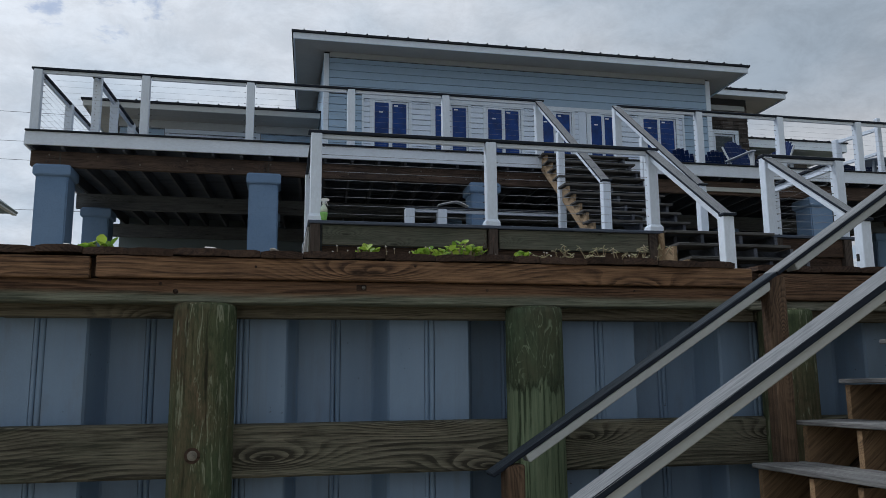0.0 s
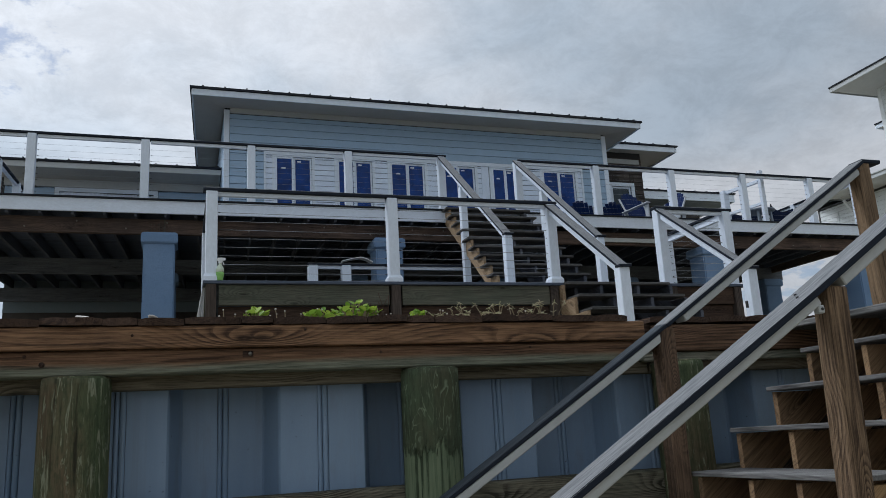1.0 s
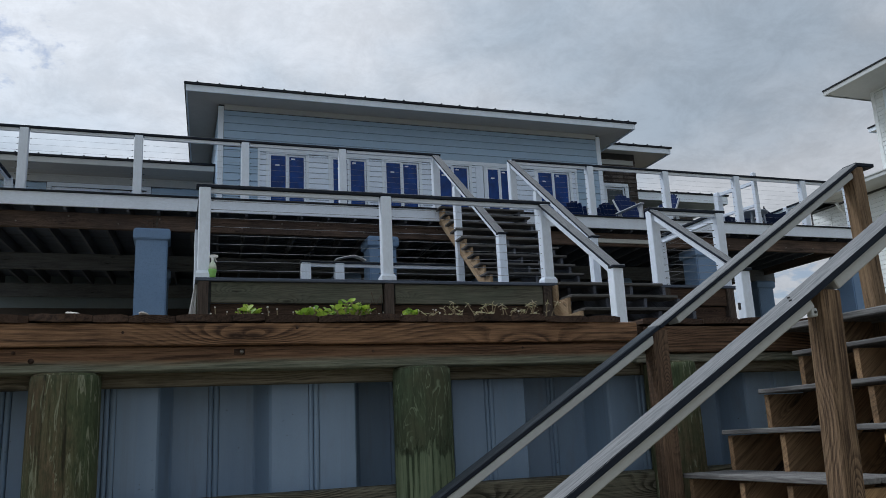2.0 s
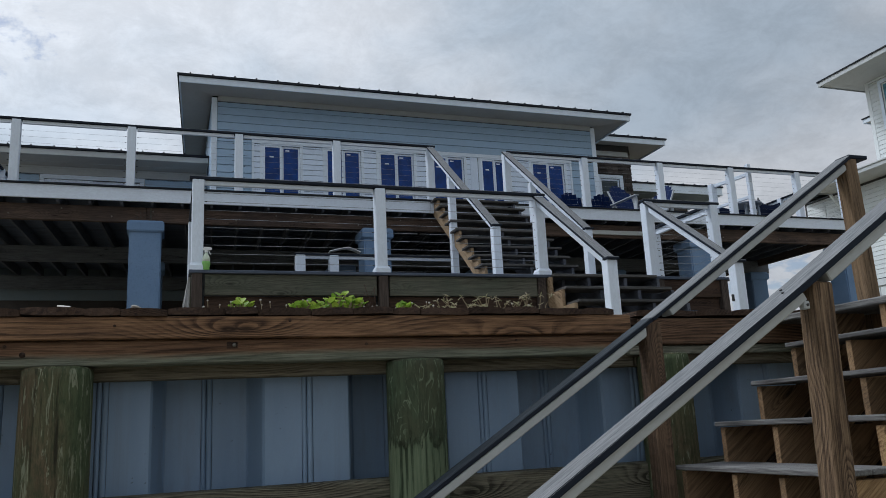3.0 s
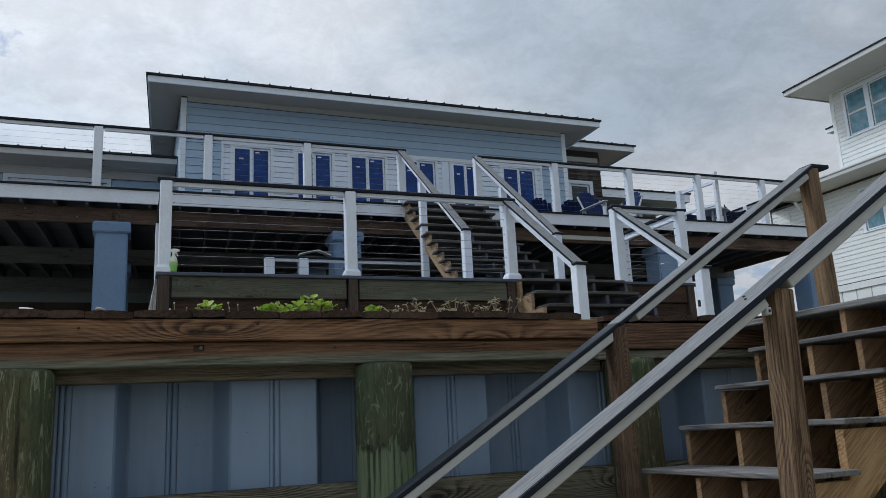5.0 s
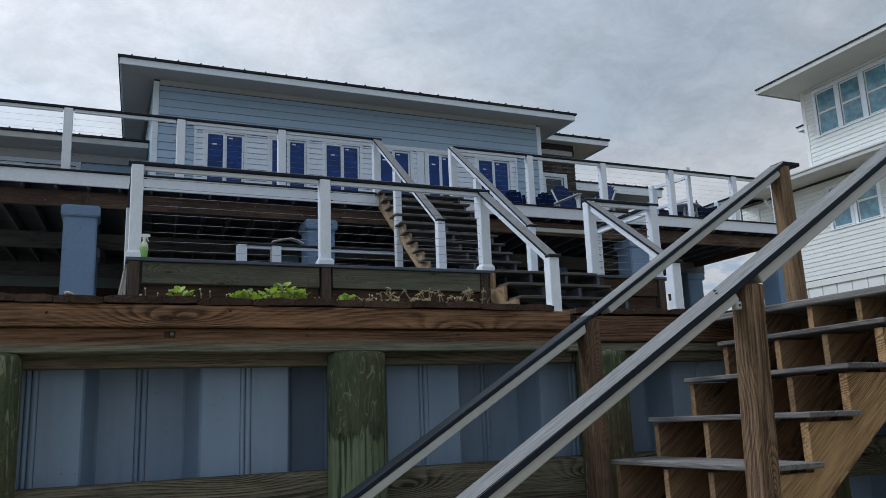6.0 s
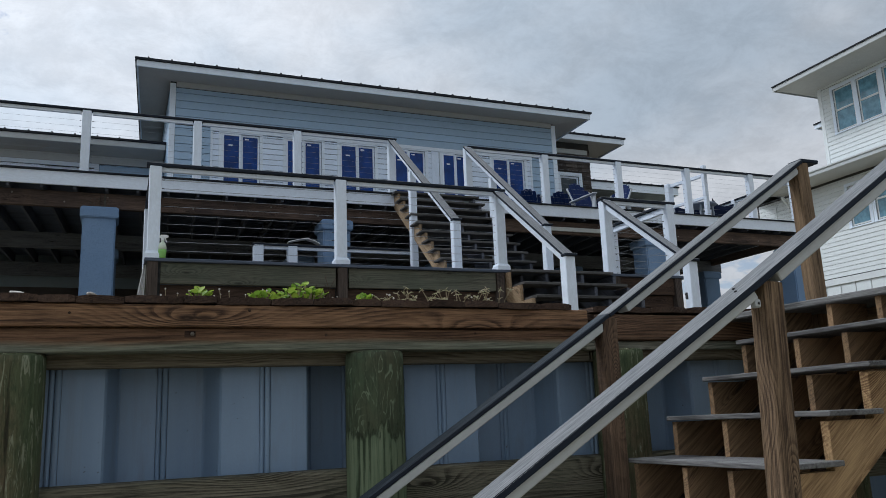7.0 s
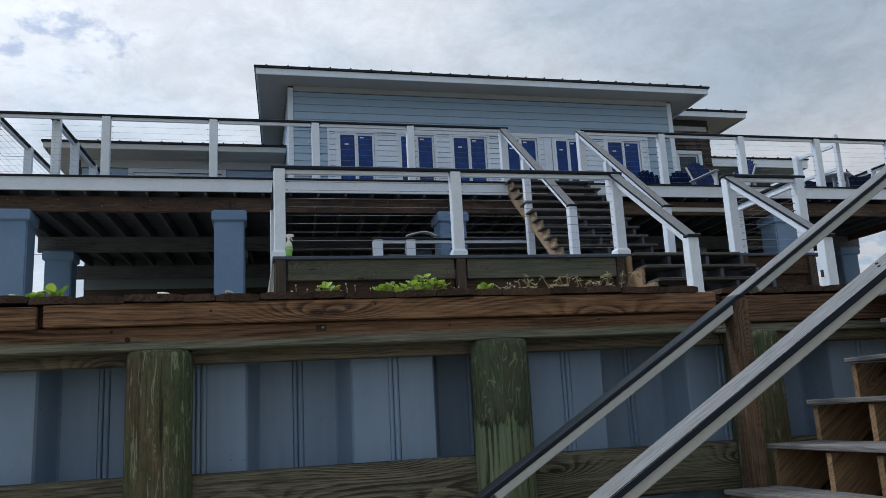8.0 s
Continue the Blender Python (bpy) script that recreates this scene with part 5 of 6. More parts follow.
def build_neighbour():
    h = thing("neighbour_house", (24, 15, GZ), "tall white lap-sided beach house", "house")
    WX = 0.11 + (19 - 0.11) * K
    z = lambda v: 1.65 + (v - 1.65) * K
    y = lambda v: 0.055 + (v - 0.055) * K
    yc, y0 = y(16.22), y(5.0)
    zs, zm = z(10.62), z(8.10)
    ups = [(y(a), y(b), z(9.10), z(10.38)) for a, b in ((13.40, 14.10), (14.25, 14.92), (15.06, 15.73))]
    w = part("upper_wall", wall_mesh("y", y0, yc, zm, zs, WX + 0.001, WX + 0.25, ups), INSIDE, h, "white lap-sided upper wall")
    siding(w, "y", y0, yc - 0.13, zm + 0.05, zs - 0.12, WX, 0.155, SIDING_CREAM, [(a - 0.1, b + 0.1, c - 0.08, d + 0.1) for a, b, c, d in ups])
    block("corner_board", WX - 0.03, WX, yc - 0.13, yc + 0.02, zm, zs, TRIM_CREAM, w)
    block("frieze_board", WX - 0.03, WX, y0, yc - 0.13, zs - 0.12, zs, TRIM_CREAM, w)
    for a, b, c, d in ups:
        glazed_unit(w, "window", "y", a, b, c, d, WX, GLASS_SKY, TRIM_CREAM, 1, 0.055, 0.11, sash=True, label="white double-hung window")
    part("rear_wall", wall_mesh("x", WX + 0.26, WX + 9, zm, zs, yc - 0.2, yc, []), SIDING_CREAM, h)
    part("front_wall", wall_mesh("x", WX + 0.26, WX + 9, GZ, zs, y0, y0 + 0.2, []), SIDING_CREAM, h)
    hip_roof(h, WX - 1.6, WX + 10, y0 - 1.0, yc + 0.5, zs + 0.05, 0.28, 0.15, 0.02, (WX, WX + 9.1, y0, yc), fascia_mat=GREY_TRIM, soffit_mat=SOFFIT_PALE)
    # lower storey, longer to the back, with its own eave
    lows = [(y(14.2), y(14.88), z(6.31), z(7.45)), (y(15.08), y(15.70), z(6.31), z(7.45))]
    yl = 23.18
    zb = z(4.95)
    ym, zr = 21.4, 7.65     # behind ym the storey stands open underneath
    lw = part("lower_wall", wall_mesh("y", y0, ym, zb, z(7.80), WX + 0.001, WX + 0.25, lows), INSIDE, h, "white lap-sided lower wall")
    rw = part("rear_room_wall", wall_mesh("y", ym + 0.001, yl, zr, z(7.80), WX + 0.001, WX + 0.25, []), INSIDE, h, "white lap-sided rear room wall")
    siding(rw, "y", ym + 0.002, yl - 0.1, zr + 0.03, z(7.72), WX, 0.155, SIDING_CREAM)
    shut = block("shutter", WX - 0.045, WX - 0.024, 22.2, 22.75, zr + 0.05, z(7.55), TRIM_CREAM, rw, "white louvred shutter", 0.004)
    for i in range(9):
        block("louvre", WX - 0.062, WX - 0.047, 22.26, 22.69, zr + 0.12 + 0.1 * i, zr + 0.18 + 0.1 * i, TRIM_CREAM, shut, "", 0.003)
    siding(lw, "y", y0, ym, zb + 0.03, z(7.72), WX, 0.155, SIDING_CREAM, [(a - 0.1, b + 0.1, c - 0.08, d + 0.1) for a, b, c, d in lows])
    for a, b, c, d in lows:
        glazed_unit(lw, "window", "y", a, b, c, d, WX, GLASS_SKY, TRIM_CREAM, 1, 0.055, 0.11, sash=True, label="white double-hung window")
    part("lower_rear_wall", wall_mesh("x", WX + 0.26, WX + 9, zr, z(7.8), yl - 0.2, yl, []), SIDING_CREAM, h)
    part("under_wall", wall_mesh("x", WX + 0.26, WX + 9, GZ, zr, ym - 0.2, ym, []), SIDING_CREAM, h)
    block("rear_roof", WX - 0.15, WX + 9.6, 21.84, yl + 0.15, 9.105, 9.18, GREY_TRIM, h, "flat grey rear roof", 0.01)
    hip_roof(h, WX - 1.26, WX + 9.6, y0 - 0.6, 21.78, 9.18, 0.02, 0.13, 0.0, (WX, WX + 9, y0, yl), fascia_mat=GREY_TRIM, soffit_mat=SOFFIT_PALE, roof_mat=GREY_TRIM)
    # skirt of upright white panels below the siding
    block("water_table", WX - 0.05, WX, y0, ym, zb - 0.22, zb, TRIM_CREAM, h)
    yy = y0
    while yy < ym:
        block("skirt_panel", WX + 0.002, WX + 0.04, yy, min(yy + 0.58, ym), GZ - 0.1, zb - 0.222, SIDING_CREAM, h, "", 0.012)
        yy += 0.60
    # a small far eave peeping past the corner
    hip_roof(h, WX + 0.1, WX + 3, yc + 0.04, yc + 0.42, z(9.62), 0.2, 0.14, 0.02, (WX + 0.5, WX + 2.6, yc + 0.1, yc + 0.3))
    # porch brace under the lower eave
    beam("porch_brace", (WX - 0.02, 21.28, z(7.0)), (WX - 0.65, 21.28, z(7.62)), 0.08, 0.08, TRIM_CREAM, h)


build_neighbour()

# ---------------------------------------------------------------- things on the upper deck
def adirondack(at, turn):
    c = thing("adirondack_chair", (0, 0, 0), "navy slatted deck chair with grey arms", "chair", "deck chairs")
    for i in range(7):
        x = -0.255 + i * 0.085
        top = 1.0 - 0.017 * (i - 3) ** 2
        beam("back_slat", (x * 0.85, 0.18, 0.30), (x, 0.18 + 0.44 * (top - 0.3), top), 0.078, 0.02, CHAIR_BLUE, c, up=(0, -1, 0.3))
    for i in range(6):
        y = -0.36 + i * 0.10
        beam("seat_slat", (-0.27, y, 0.36 - 0.10 * (i / 5)), (0.27, y, 0.36 - 0.10 * (i / 5)), 0.085, 0.02, CHAIR_BLUE, c)
    for s in (-1, 1):
        beam("back_rail", (s * 0.275, 0.17, 0.29), (s * 0.312, 0.18 + 0.44 * 0.53, 0.83), 0.026, 0.034, PLASTIC_GREY, c, up=(0, -1, 0.3))
        beam("arm", (s * 0.34, -0.42, 0.53), (s * 0.33, 0.30, 0.50), 0.10, 0.022, PLASTIC_GREY, c)
        block("leg", s * 0.31 - 0.02, s * 0.31 + 0.02, -0.38, -0.29, 0, 0.518, PLASTIC_GREY, c)
        beam("leg", (s * 0.28, -0.36, 0.31), (s * 0.28, 0.52, 0.03), 0.03, 0.11, CHAIR_BLUE, c)
        beam("back_leg", (s * 0.31, 0.30, 0.0), (s * 0.31, 0.30, 0.488), 0.04, 0.08, PLASTIC_GREY, c, up=(0, 1, 0))
    beam("brace", (-0.34, 0.31, 0.47), (0.34, 0.31, 0.47), 0.03, 0.06, CHAIR_BLUE, c)
    c.matrix_basis = Matrix.Translation(at) @ pose(0, 0, 0, 0, 0, turn)
    return c


chair = adirondack((8.42, 14.76, UZ), 125)
for at_, turn_ in (((9.20, 14.75, UZ), 125), ((8.95, 13.37, UZ), 12), ((9.46, 13.60, UZ), -82)):
    copy_thing(chair, Matrix.Translation(at_) @ pose(0, 0, 0, 0, 0, turn_))


def cloth_sheet(rows, thick):
    """A cloth of some thickness through rows of points."""
    bm = bmesh.new()
    sides = [[[bm.verts.new(p + d) for p in row] for row in rows] for d in (Vector((0, 0, 0)), thick)]
    n, k = len(rows), len(rows[0])
    for v in sides:
        for i in range(n - 1):
            for j in range(k - 1):
                bm.faces.new((v[i][j], v[i + 1][j], v[i + 1][j + 1], v[i][j + 1]))
    rim = [(0, j) for j in range(k)] + [(i, k - 1) for i in range(1, n)] + [(n - 1, j) for j in range(k - 2, -1, -1)] + [(i, 0) for i in range(n - 2, 0, -1)]
    for (a, b), (c, d) in zip(rim, rim[1:] + rim[:1]):
        bm.faces.new((sides[0][a][b], sides[0][c][d], sides[1][c][d], sides[1][a][b]))
    return bm


def canvas_chair():
    """A wide chair of slack canvas on a tube frame, its back towards -y."""
    c = thing("canvas_chair", (0, 0, 0), "navy canvas sling chair with grey frame", "chair", "canvas chairs on the deck")
    steps = [i / 10 for i in range(11)]
    back = [[Vector((-0.38 + 0.76 * u, -0.30 + 0.10 * v + 0.09 * math.sin(math.pi * u), 0.93 - 0.55 * v - 0.11 * math.sin(math.pi * u) * (1 - 0.4 * v))) for u in steps] for v in (0, 0.25, 0.5, 0.75, 1)]
    part("backrest", cloth_sheet(back, Vector((0, 0.012, 0))), CANVAS, c, "slack navy canvas back", True)
    seat = [[Vector((-0.38 + 0.76 * u, -0.20 + 0.55 * v, 0.42 + 0.03 * v - 0.08 * math.sin(math.pi * u))) for u in steps] for v in (0, 0.25, 0.5, 0.75, 1)]
    part("seat", cloth_sheet(seat, Vector((0, 0, 0.012))), CANVAS, c, "slack navy canvas seat", True)
    for s in (-1, 1):
        rod("back_post", (s * 0.385, -0.20, 0.40), (s * 0.385, -0.30, 0.95), 0.014, WIRE, c, sides=8)
        rod("leg", (s * 0.385, -0.34, 0.012), (s * 0.385, 0.36, 0.46), 0.013, WIRE, c, sides=8)
        rod("leg", (s * 0.385, 0.34, 0.012), (s * 0.385, -0.22, 0.44), 0.013, WIRE, c, sides=8)
        beam("arm", (s * 0.40, -0.27, 0.63), (s * 0.40, 0.32, 0.63), 0.06, 0.022, PLASTIC_GREY, c)
        rod("arm_post", (s * 0.40, 0.28, 0.44), (s * 0.40, 0.28, 0.62), 0.014, PLASTIC_GREY, c, sides=8)
    rod("foot_bar", (-0.385, -0.34, 0.013), (0.385, -0.34, 0.013), 0.012, WIRE, c, sides=8)
    rod("foot_bar", (-0.385, 0.34, 0.013), (0.385, 0.34, 0.013), 0.012, WIRE, c, sides=8)
    c.matrix_basis = pose(12.93, 14.27, UZ, 0, 0, 4)
    return c


copy_thing(canvas_chair(), pose(12.20, 14.68, UZ, 0, 0, -6))


def round_table(x, y):
    t = thing("patio_table", (x, y, UZ), "grey metal round patio table", "table")
    bm = bmesh.new()
    lathe(bm, [(0.29, 0.47), (0.31, 0.48), (0.32, 0.495), (0.31, 0.51), (0.28, 0.515)], 0, 0, 32)
    part("tabletop", bm, TABLE_DARK, t, m=Matrix.Translation((x, y, UZ)))
    for i in range(4):
        a = math.pi / 4 + i * math.pi / 2
        beam("leg", (x + 0.25 * math.cos(a), y + 0.25 * math.sin(a), UZ), (x + 0.22 * math.cos(a), y + 0.22 * math.sin(a), UZ + 0.47), 0.04, 0.04, TABLE_DARK, t)
    bm = bmesh.new()
    lathe(bm, [(0.16, 0.20), (0.165, 0.21), (0.16, 0.225)], 0, 0, 24)
    part("lower_shelf", bm, TABLE_DARK, t, m=Matrix.Translation((x, y, UZ)))
    for i in range(4):
        a = math.pi / 4 + i * math.pi / 2
        beam("stretcher", (x + 0.15 * math.cos(a), y + 0.15 * math.sin(a), UZ + 0.213), (x + 0.235 * math.cos(a), y + 0.235 * math.sin(a), UZ + 0.213), 0.025, 0.025, TABLE_DARK, t)


round_table(11.48, 13.1)


# ---------------------------------------------------------------- spray bottle on the lower deck edge
def spray_bottle(x, y, z):
    b = thing("spray_bottle", (x, y, z), "green and white plastic spray bottle", "bottle")
    m = Matrix.Translation((x, y, z)) @ Matrix.Scale(0.84, 4)
    bm = bmesh.new()
    lathe(bm, [(0.032, 0.0), (0.038, 0.006), (0.038, 0.03), (0.046, 0.075), (0.047, 0.10)], 0, 0, 20)
    part("body", bm, PLASTIC_GREEN, b, "green filled lower body", True, m)
    bm = bmesh.new()
    lathe(bm, [(0.0455, 0.101), (0.044, 0.14), (0.034, 0.17), (0.018, 0.195), (0.016, 0.215)], 0, 0, 20)
    part("shoulder", bm, PLASTIC_CLEAR, b, "", True, m)
    bm = bmesh.new()
    lathe(bm, [(0.020, 0.210), (0.021, 0.235), (0.017, 0.24)], 0, 0, 16)
    prism(bm, [(-0.035, 0.24), (0.045, 0.243), (0.062, 0.250), (0.062, 0.268), (0.03, 0.278), (-0.02, 0.276), (-0.04, 0.262)], "y", -0.014, 0.014)
    part("sprayer", bm, PLASTIC_WHITE, b, "white sprayer head", m=m)
    bm = bmesh.new()
    prism(bm, [(0.022, 0.24), (0.032, 0.24), (0.044, 0.205), (0.052, 0.19), (0.045, 0.188), (0.034, 0.205)], "y", -0.007, 0.007)
    part("trigger", bm, PLASTIC_WHITE, b, m=m)


spray_bottle(0.44, 8.045, LZ)


# ---------------------------------------------------------------- cloth leaning on the corner foot post
def cloth():
    bm = bmesh.new()
    rows = []
    for i in range(15):
        t = i / 14
        row = []
        for j in range(13):
            s = j / 12
            w = 0.02 + 0.15 * t ** 0.9
            x = 0.295 - w * s - 0.02 * t
            y = 8.02 - 0.12 * t + 0.025 * math.sin(s * 14 + t * 3) * (0.3 + t)
            z = 3.14 - 1.04 * t
            row.append(bm.verts.new((x, y, z)))
        rows.append(row)
    for a, b in zip(rows, rows[1:]):
        for j in range(12):
            bm.faces.new((a[j], a[j + 1], b[j + 1], b[j]))
    bmesh.ops.solidify(bm, geom=bm.faces[:], thickness=0.006)
    ob = new("draped_cloth", mesh_of(bm, CLOTH, "cloth", True))
    place(ob, Matrix.Identity(4))
    tagged(ob, "pale folded cloth hanging beside a deck post", "cloth")


cloth()


# ---------------------------------------------------------------- plants along the wall
def leaf(bm, at, size, yaw, tilt, round_=1.0):
    """One cupped leaf blade of twelve faces."""
    m = Matrix.Translation(at) @ pose(0, 0, 0, 0, 0, math.degrees(yaw)) @ pose(0, 0, 0, math.degrees(tilt), 0, 0)
    rows = []
    for i, w in enumerate((0.12, 0.72, 1.0, 0.85, 0.25)):
        y = i / 4 * size
        row = []
        for j in (-1, 0, 1):
            x = j * w * size * 0.42 * round_
            z = 0.10 * size * abs(j) - 0.22 * size * (i / 4) ** 2
            row.append(bm.verts.new(m @ Vector((x, y, z))))
        rows.append(row)
    for a, b in zip(rows, rows[1:]):
        for j in range(2):
            bm.faces.new((a[j], a[j + 1], b[j + 1], b[j]))


def leafy_plant(name, label, x, y, z, spread, height, count, size, seed, mat=None):
    rng = random.Random(seed)
    p = thing(name, (x, y, z), label, "plant", "plants on the wall")
    bm, st = bmesh.new(), bmesh.new()
    for i in range(count):
        a, r = rng.uniform(0, 2 * math.pi), spread * math.sqrt(rng.random())
        px, py = x + r * math.cos(a), y + 0.5 * r * math.sin(a)
        pz = z + height * (0.25 + 0.75 * rng.random()) * (1 - 0.4 * r / spread)
        leaf(bm, (px, py, pz), size * rng.uniform(0.6, 1.15), rng.uniform(0, 6.28), rng.uniform(0.25, 1.35), rng.uniform(0.95, 1.4))
        d = Vector((px, py, pz)) - Vector((x + (px - x) * 0.5, y + (py - y) * 0.5, z - 0.02))
        o = Vector((px, py, pz)) - d
        k = Vector((0.0035, 0, 0))
        v = [st.verts.new(q) for q in (o - k, o + k, o + Vector((0, 0.0035, 0)), Vector((px, py, pz)) - k, Vector((px, py, pz)) + k, Vector((px, py + 0.0035, pz)))]
        for q in ((0, 1, 4, 3), (1, 2, 5, 4), (2, 0, 3, 5)):
            st.faces.new([v[t] for t in q])
    tagged(part("leaves", bm, mat or LEAF, p, smooth=True), kind="stuff")
    tagged(part("stems", st, STEM, p), kind="stuff")


leafy_plant("leafy_plant", "bright green round-leaved plant on the wall top", -0.87, 3.99, 2.18, 0.085, 0.10, 20, 0.055, 1)
leafy_plant("leafy_plant", "bright green round-leaved plant on the wall top", 0.43, 3.97, 2.175, 0.055, 0.115, 20, 0.048, 2)
leafy_plant("leafy_plant", "low bright green lettuce-like clump", 0.76, 3.97, 2.165, 0.10, 0.115, 56, 0.037, 3)
leafy_plant("leafy_plant", "dense bright green lettuce-like clump", 0.935, 3.97, 2.165, 0.125, 0.15, 130, 0.038, 4)
leafy_plant("leafy_plant", "small bright green seedling clump", 1.26, 3.97, 2.165, 0.075, 0.09, 24, 0.036, 5)


def weed(x0, x1, y, z, count, seed):
    """Dry stalks with whorls of narrow leaves."""
    rng = random.Random(seed)
    p = thing("dry_weeds", ((x0 + x1) / 2, y, z), "pale dry star-leaved weeds on the wall top", "plant", "plants on the wall")
    bm, st = bmesh.new(), bmesh.new()
    for i in range(count):
        x = rng.uniform(x0, x1)
        o = Vector((x, y + rng.uniform(-0.1, 0.1), z - 0.02))
        tip = o + Vector((rng.uniform(-0.13, 0.10), rng.uniform(-0.05, 0.05), rng.choice((0.045, 0.055, 0.07, 0.09, 0.13)) * rng.uniform(0.8, 1.25)))
        prev = o
        for s in range(1, 4):
            q = o.lerp(tip, s / 3) + Vector((rng.uniform(-0.01, 0.01), 0, 0))
            k = Vector((0.0028, 0, 0))
            v = [st.verts.new(c) for c in (prev - k, prev + k, q + k, q - k, prev + Vector((0, 0.004, 0)), q + Vector((0, 0.004, 0)))]
            for f in ((0, 1, 2, 3), (1, 4, 5, 2), (4, 0, 3, 5)):
                st.faces.new([v[t] for t in f])
            prev = q
            n = rng.choice((4, 5, 6)) if s == 3 else rng.choice((0, 0, 1, 2, 4))
            for j in range(n):
                leaf(bm, q, rng.uniform(0.016, 0.029), j * 6.28 / n + rng.random(), rng.uniform(-0.4, 0.9), 0.26)
    tagged(part("leaves", bm, LEAF_DRY, p), kind="stuff")
    tagged(part("stalks", st, STEM, p), kind="stuff")


weed(1.44, 1.74, 3.96, 2.15, 46, 6)
weed(1.64, 2.06, 3.97, 2.15, 105, 7)
weed(1.98, 2.12, 3.97, 2.135, 14, 8)


def sprouts(x, seed):
    rng = random.Random(seed)
    p = thing("wild_sprouts", (x, 3.95, 2.15), "thin sprouts with pale flower heads on the wall top", "plant", "plants on the wall")
    bm, fl = bmesh.new(), bmesh.new()
    for i in range(4):
        o = Vector((x + rng.uniform(-0.1, 0.1), 3.95 + rng.uniform(-0.04, 0.05), 2.14))
        tip = o + Vector((rng.uniform(-0.02, 0.02), 0, rng.uniform(0.09, 0.125)))
        k = Vector((0.002, 0, 0))
        v = [bm.verts.new(c) for c in (o - k, o + k, tip + k, tip - k, o + Vector((0, 0.003, 0)), tip + Vector((0, 0.003, 0)))]
        for f in ((0, 1, 2, 3), (1, 4, 5, 2), (4, 0, 3, 5)):
            bm.faces.new([v[t] for t in f])
        bmesh.ops.create_icosphere(fl, subdivisions=1, radius=rng.uniform(0.004, 0.0065), matrix=Matrix.Translation(tip))
    tagged(part("stalks", bm, STEM, p), kind="stuff")
    tagged(part("flower_heads", fl, FLOWER, p), kind="stuff")


def bare_stalks(x, seed):
    rng = random.Random(seed)
    p = thing("bare_stalks", (x, 3.99, 2.15), "thin dark dead stalks on the wall top", "plant", "plants on the wall")
    for i in range(6):
        a = Vector((x + rng.uniform(-0.05, 0.05), 3.99 + rng.uniform(-0.03, 0.03), 2.15))
        b = a + Vector((rng.uniform(-0.02, 0.03), 0, rng.uniform(0.07, 0.11)))
        c = b + Vector((rng.uniform(-0.03, 0.06), 0, rng.uniform(0.05, 0.11)))
        st = rod("stalk", a, b, 0.0022, WOOD_DARK, p, sides=5)
        rod("tip", b, c, 0.0016, WOOD_DARK, st, sides=5)


bare_stalks(1.075, 31)
for i_, x_ in enumerate((0.30, 0.60, 0.66, 1.12, 1.36, 1.9)):
    sprouts(x_, 20 + i_)


# ---------------------------------------------------------------- far things past the left end
def far_cottage():
    h = thing("far_cottage", (-14, 28, GZ), "small far house with a low grey gable roof", "house")
    part("wall", wall_mesh("x", -17.4, -9.4, GZ, 6.54, 19.6, 25.0, []), SIDING_CREAM, h)
    bm = bmesh.new()
    prism(bm, [(-18.7, 6.60), (-7.74, 6.60), (-7.70, 6.64), (-13.2, 10.80), (-18.75, 6.64)], "y", 19.0, 25.4)
    part("roof", bm, UNDERWALL, h)
    block("fascia", -7.86, -7.74, 19.0, 25.38, 6.545, 6.598, GREY_TRIM, h, "grey eave board")


far_cottage()


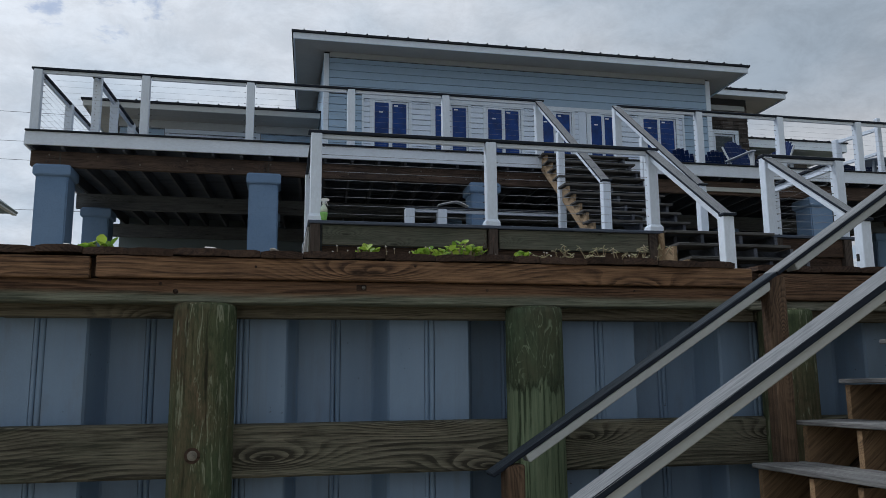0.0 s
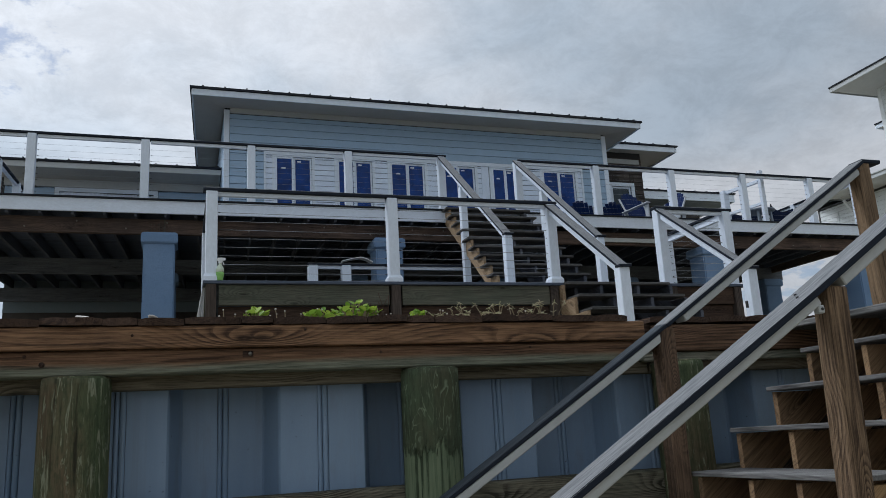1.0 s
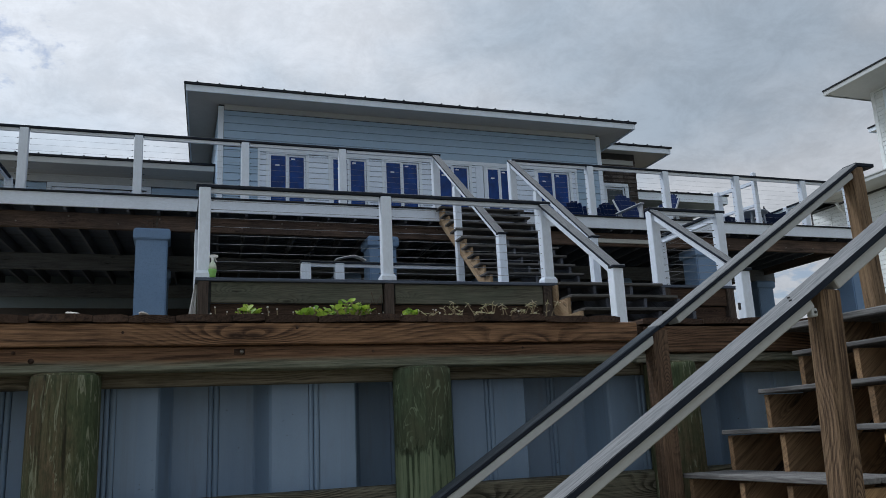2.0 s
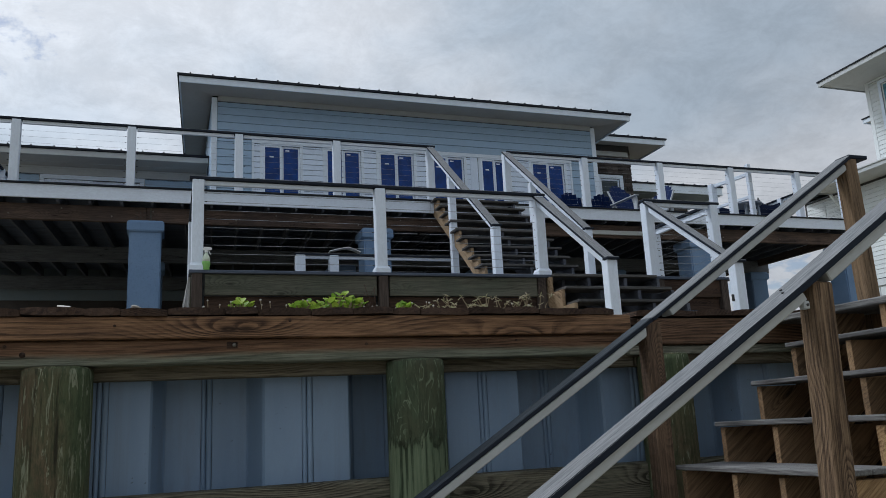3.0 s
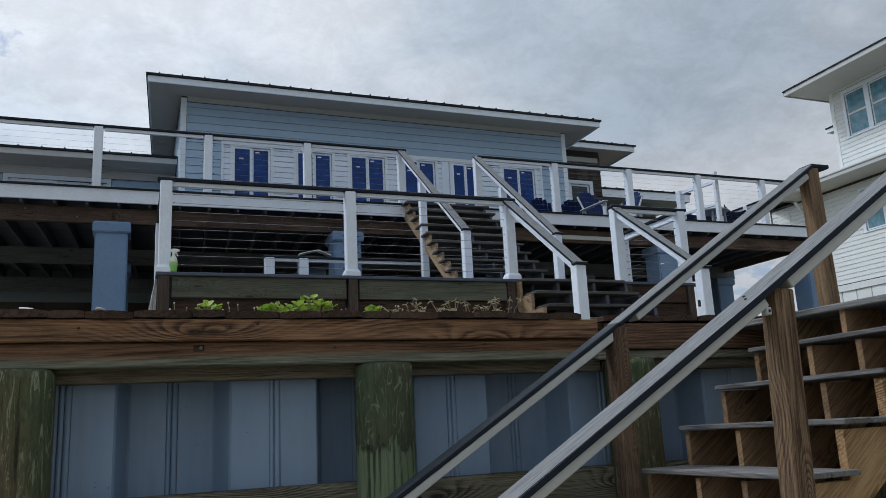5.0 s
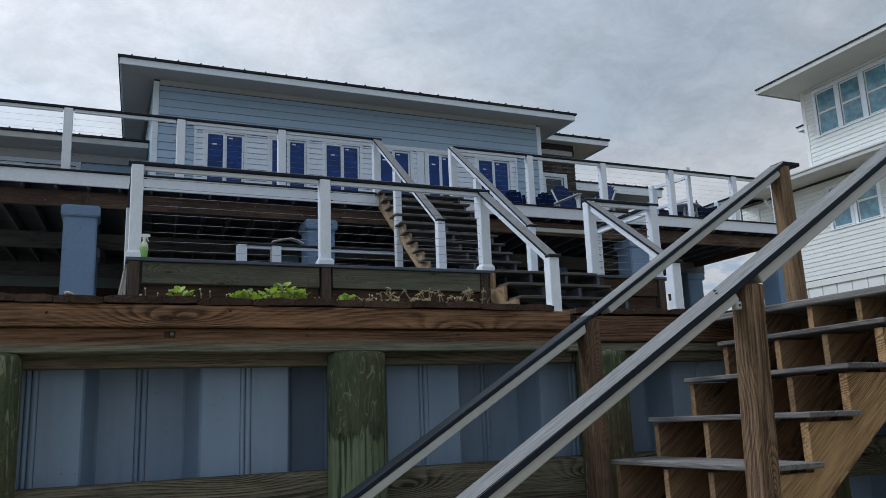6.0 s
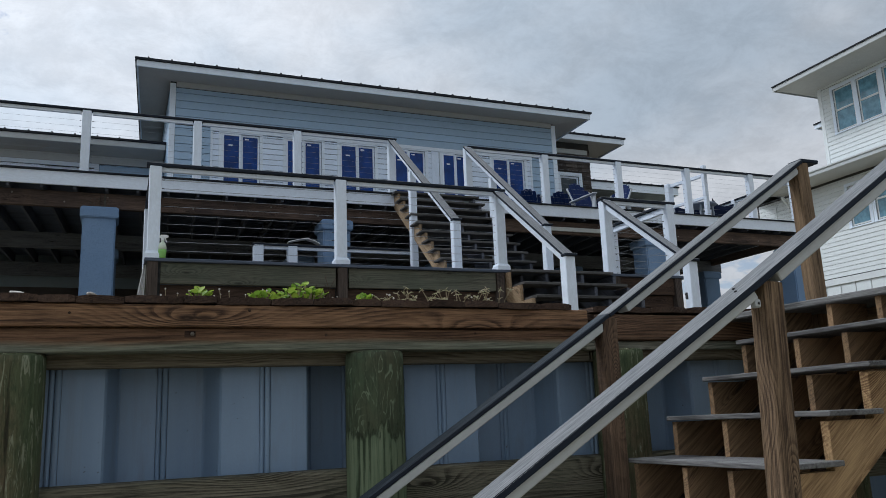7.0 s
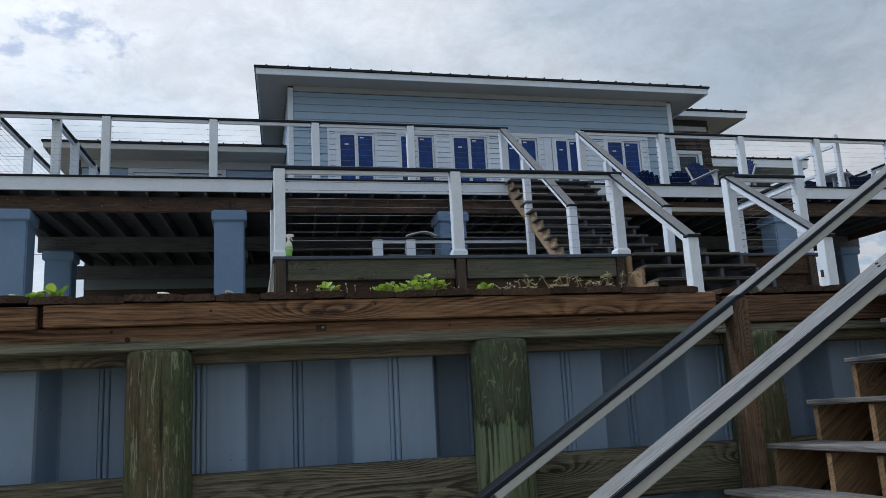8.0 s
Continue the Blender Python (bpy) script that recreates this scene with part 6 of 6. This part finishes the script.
def power_lines():
    pl = thing("power_lines", (-60, 46, GZ), "thin black overhead power lines on a timber pole", "power line")
    bm = bmesh.new()
    lathe(bm, [(0.16, GZ - 0.5), (0.15, 8), (0.11, 19.6), (0.1, 19.65)], -60, 46, 14)
    part("pole", bm, WOOD_JOIST, pl)
    for z0, z1 in ((18.5, 17.0), (16.95, 15.25), (15.95, 14.15), (13.1, 11.4)):
        n = 16
        pts = [Vector((-60 + 75 * i / n, 46, z0 + (z1 - z0) * i / n - 4.8 * (i / n) * (1 - i / n))) for i in range(n + 1)]
        wire = rod("wire", pts[0], pts[1], 0.012, WIRE, pl, sides=5)
        for a, b in zip(pts[1:], pts[2:]):
            rod("span", a, b, 0.012, WIRE, wire, sides=5)


power_lines()


# ---------------------------------------------------------------- scraps
def shell(x, y, z, size, turn):
    bm = bmesh.new()
    bmesh.ops.create_icosphere(bm, subdivisions=2, radius=size)
    for v in bm.verts:
        v.co.z *= 0.30
        v.co.x *= 1.5 + 0.4 * noise.noise(v.co * 60 + Vector((x, 0, 0)))
        v.co.z += 0.15 * size * noise.noise(v.co * 50)
    ob = new("oyster_shell", mesh_of(bm, FLOWER, "shell", True))
    place(ob, Matrix.Translation((x, y, z)) @ pose(0, 0, 0, 12, 8, turn))
    tagged(ob, "pale oyster shell lying on the plank cap", "shell", "shells on the wall")


for i_, (x_, y_) in enumerate(((-0.29, 3.62), (-0.88, 3.63), (-0.02, 3.64))):
    shell(x_, y_, 2.182, 0.024, 40 * i_)


def bent_strip():
    """A white bent plastic strip left across the rear rail."""
    bm = bmesh.new()
    pts = [(2.36, 4.215), (2.50, 4.252), (2.64, 4.278), (2.74, 4.25), (2.83, 4.205)]
    rows = []
    for x, z in pts:
        rows.append([bm.verts.new((x, y, z + dz)) for y, dz in ((11.53, 0.0), (11.67, 0.0), (11.67, 0.012), (11.53, 0.012))])
    for a, b in zip(rows, rows[1:]):
        for i in range(4):
            bm.faces.new((a[i], a[(i + 1) % 4], b[(i + 1) % 4], b[i]))
    bm.faces.new(rows[0]); bm.faces.new(rows[-1][::-1])
    ob = new("plastic_strip", mesh_of(bm, PLASTIC_WHITE, "strip"))
    place(ob, Matrix.Identity(4))
    tagged(ob, "white bent plastic strip lying on a deck rail", "strip")


bent_strip()
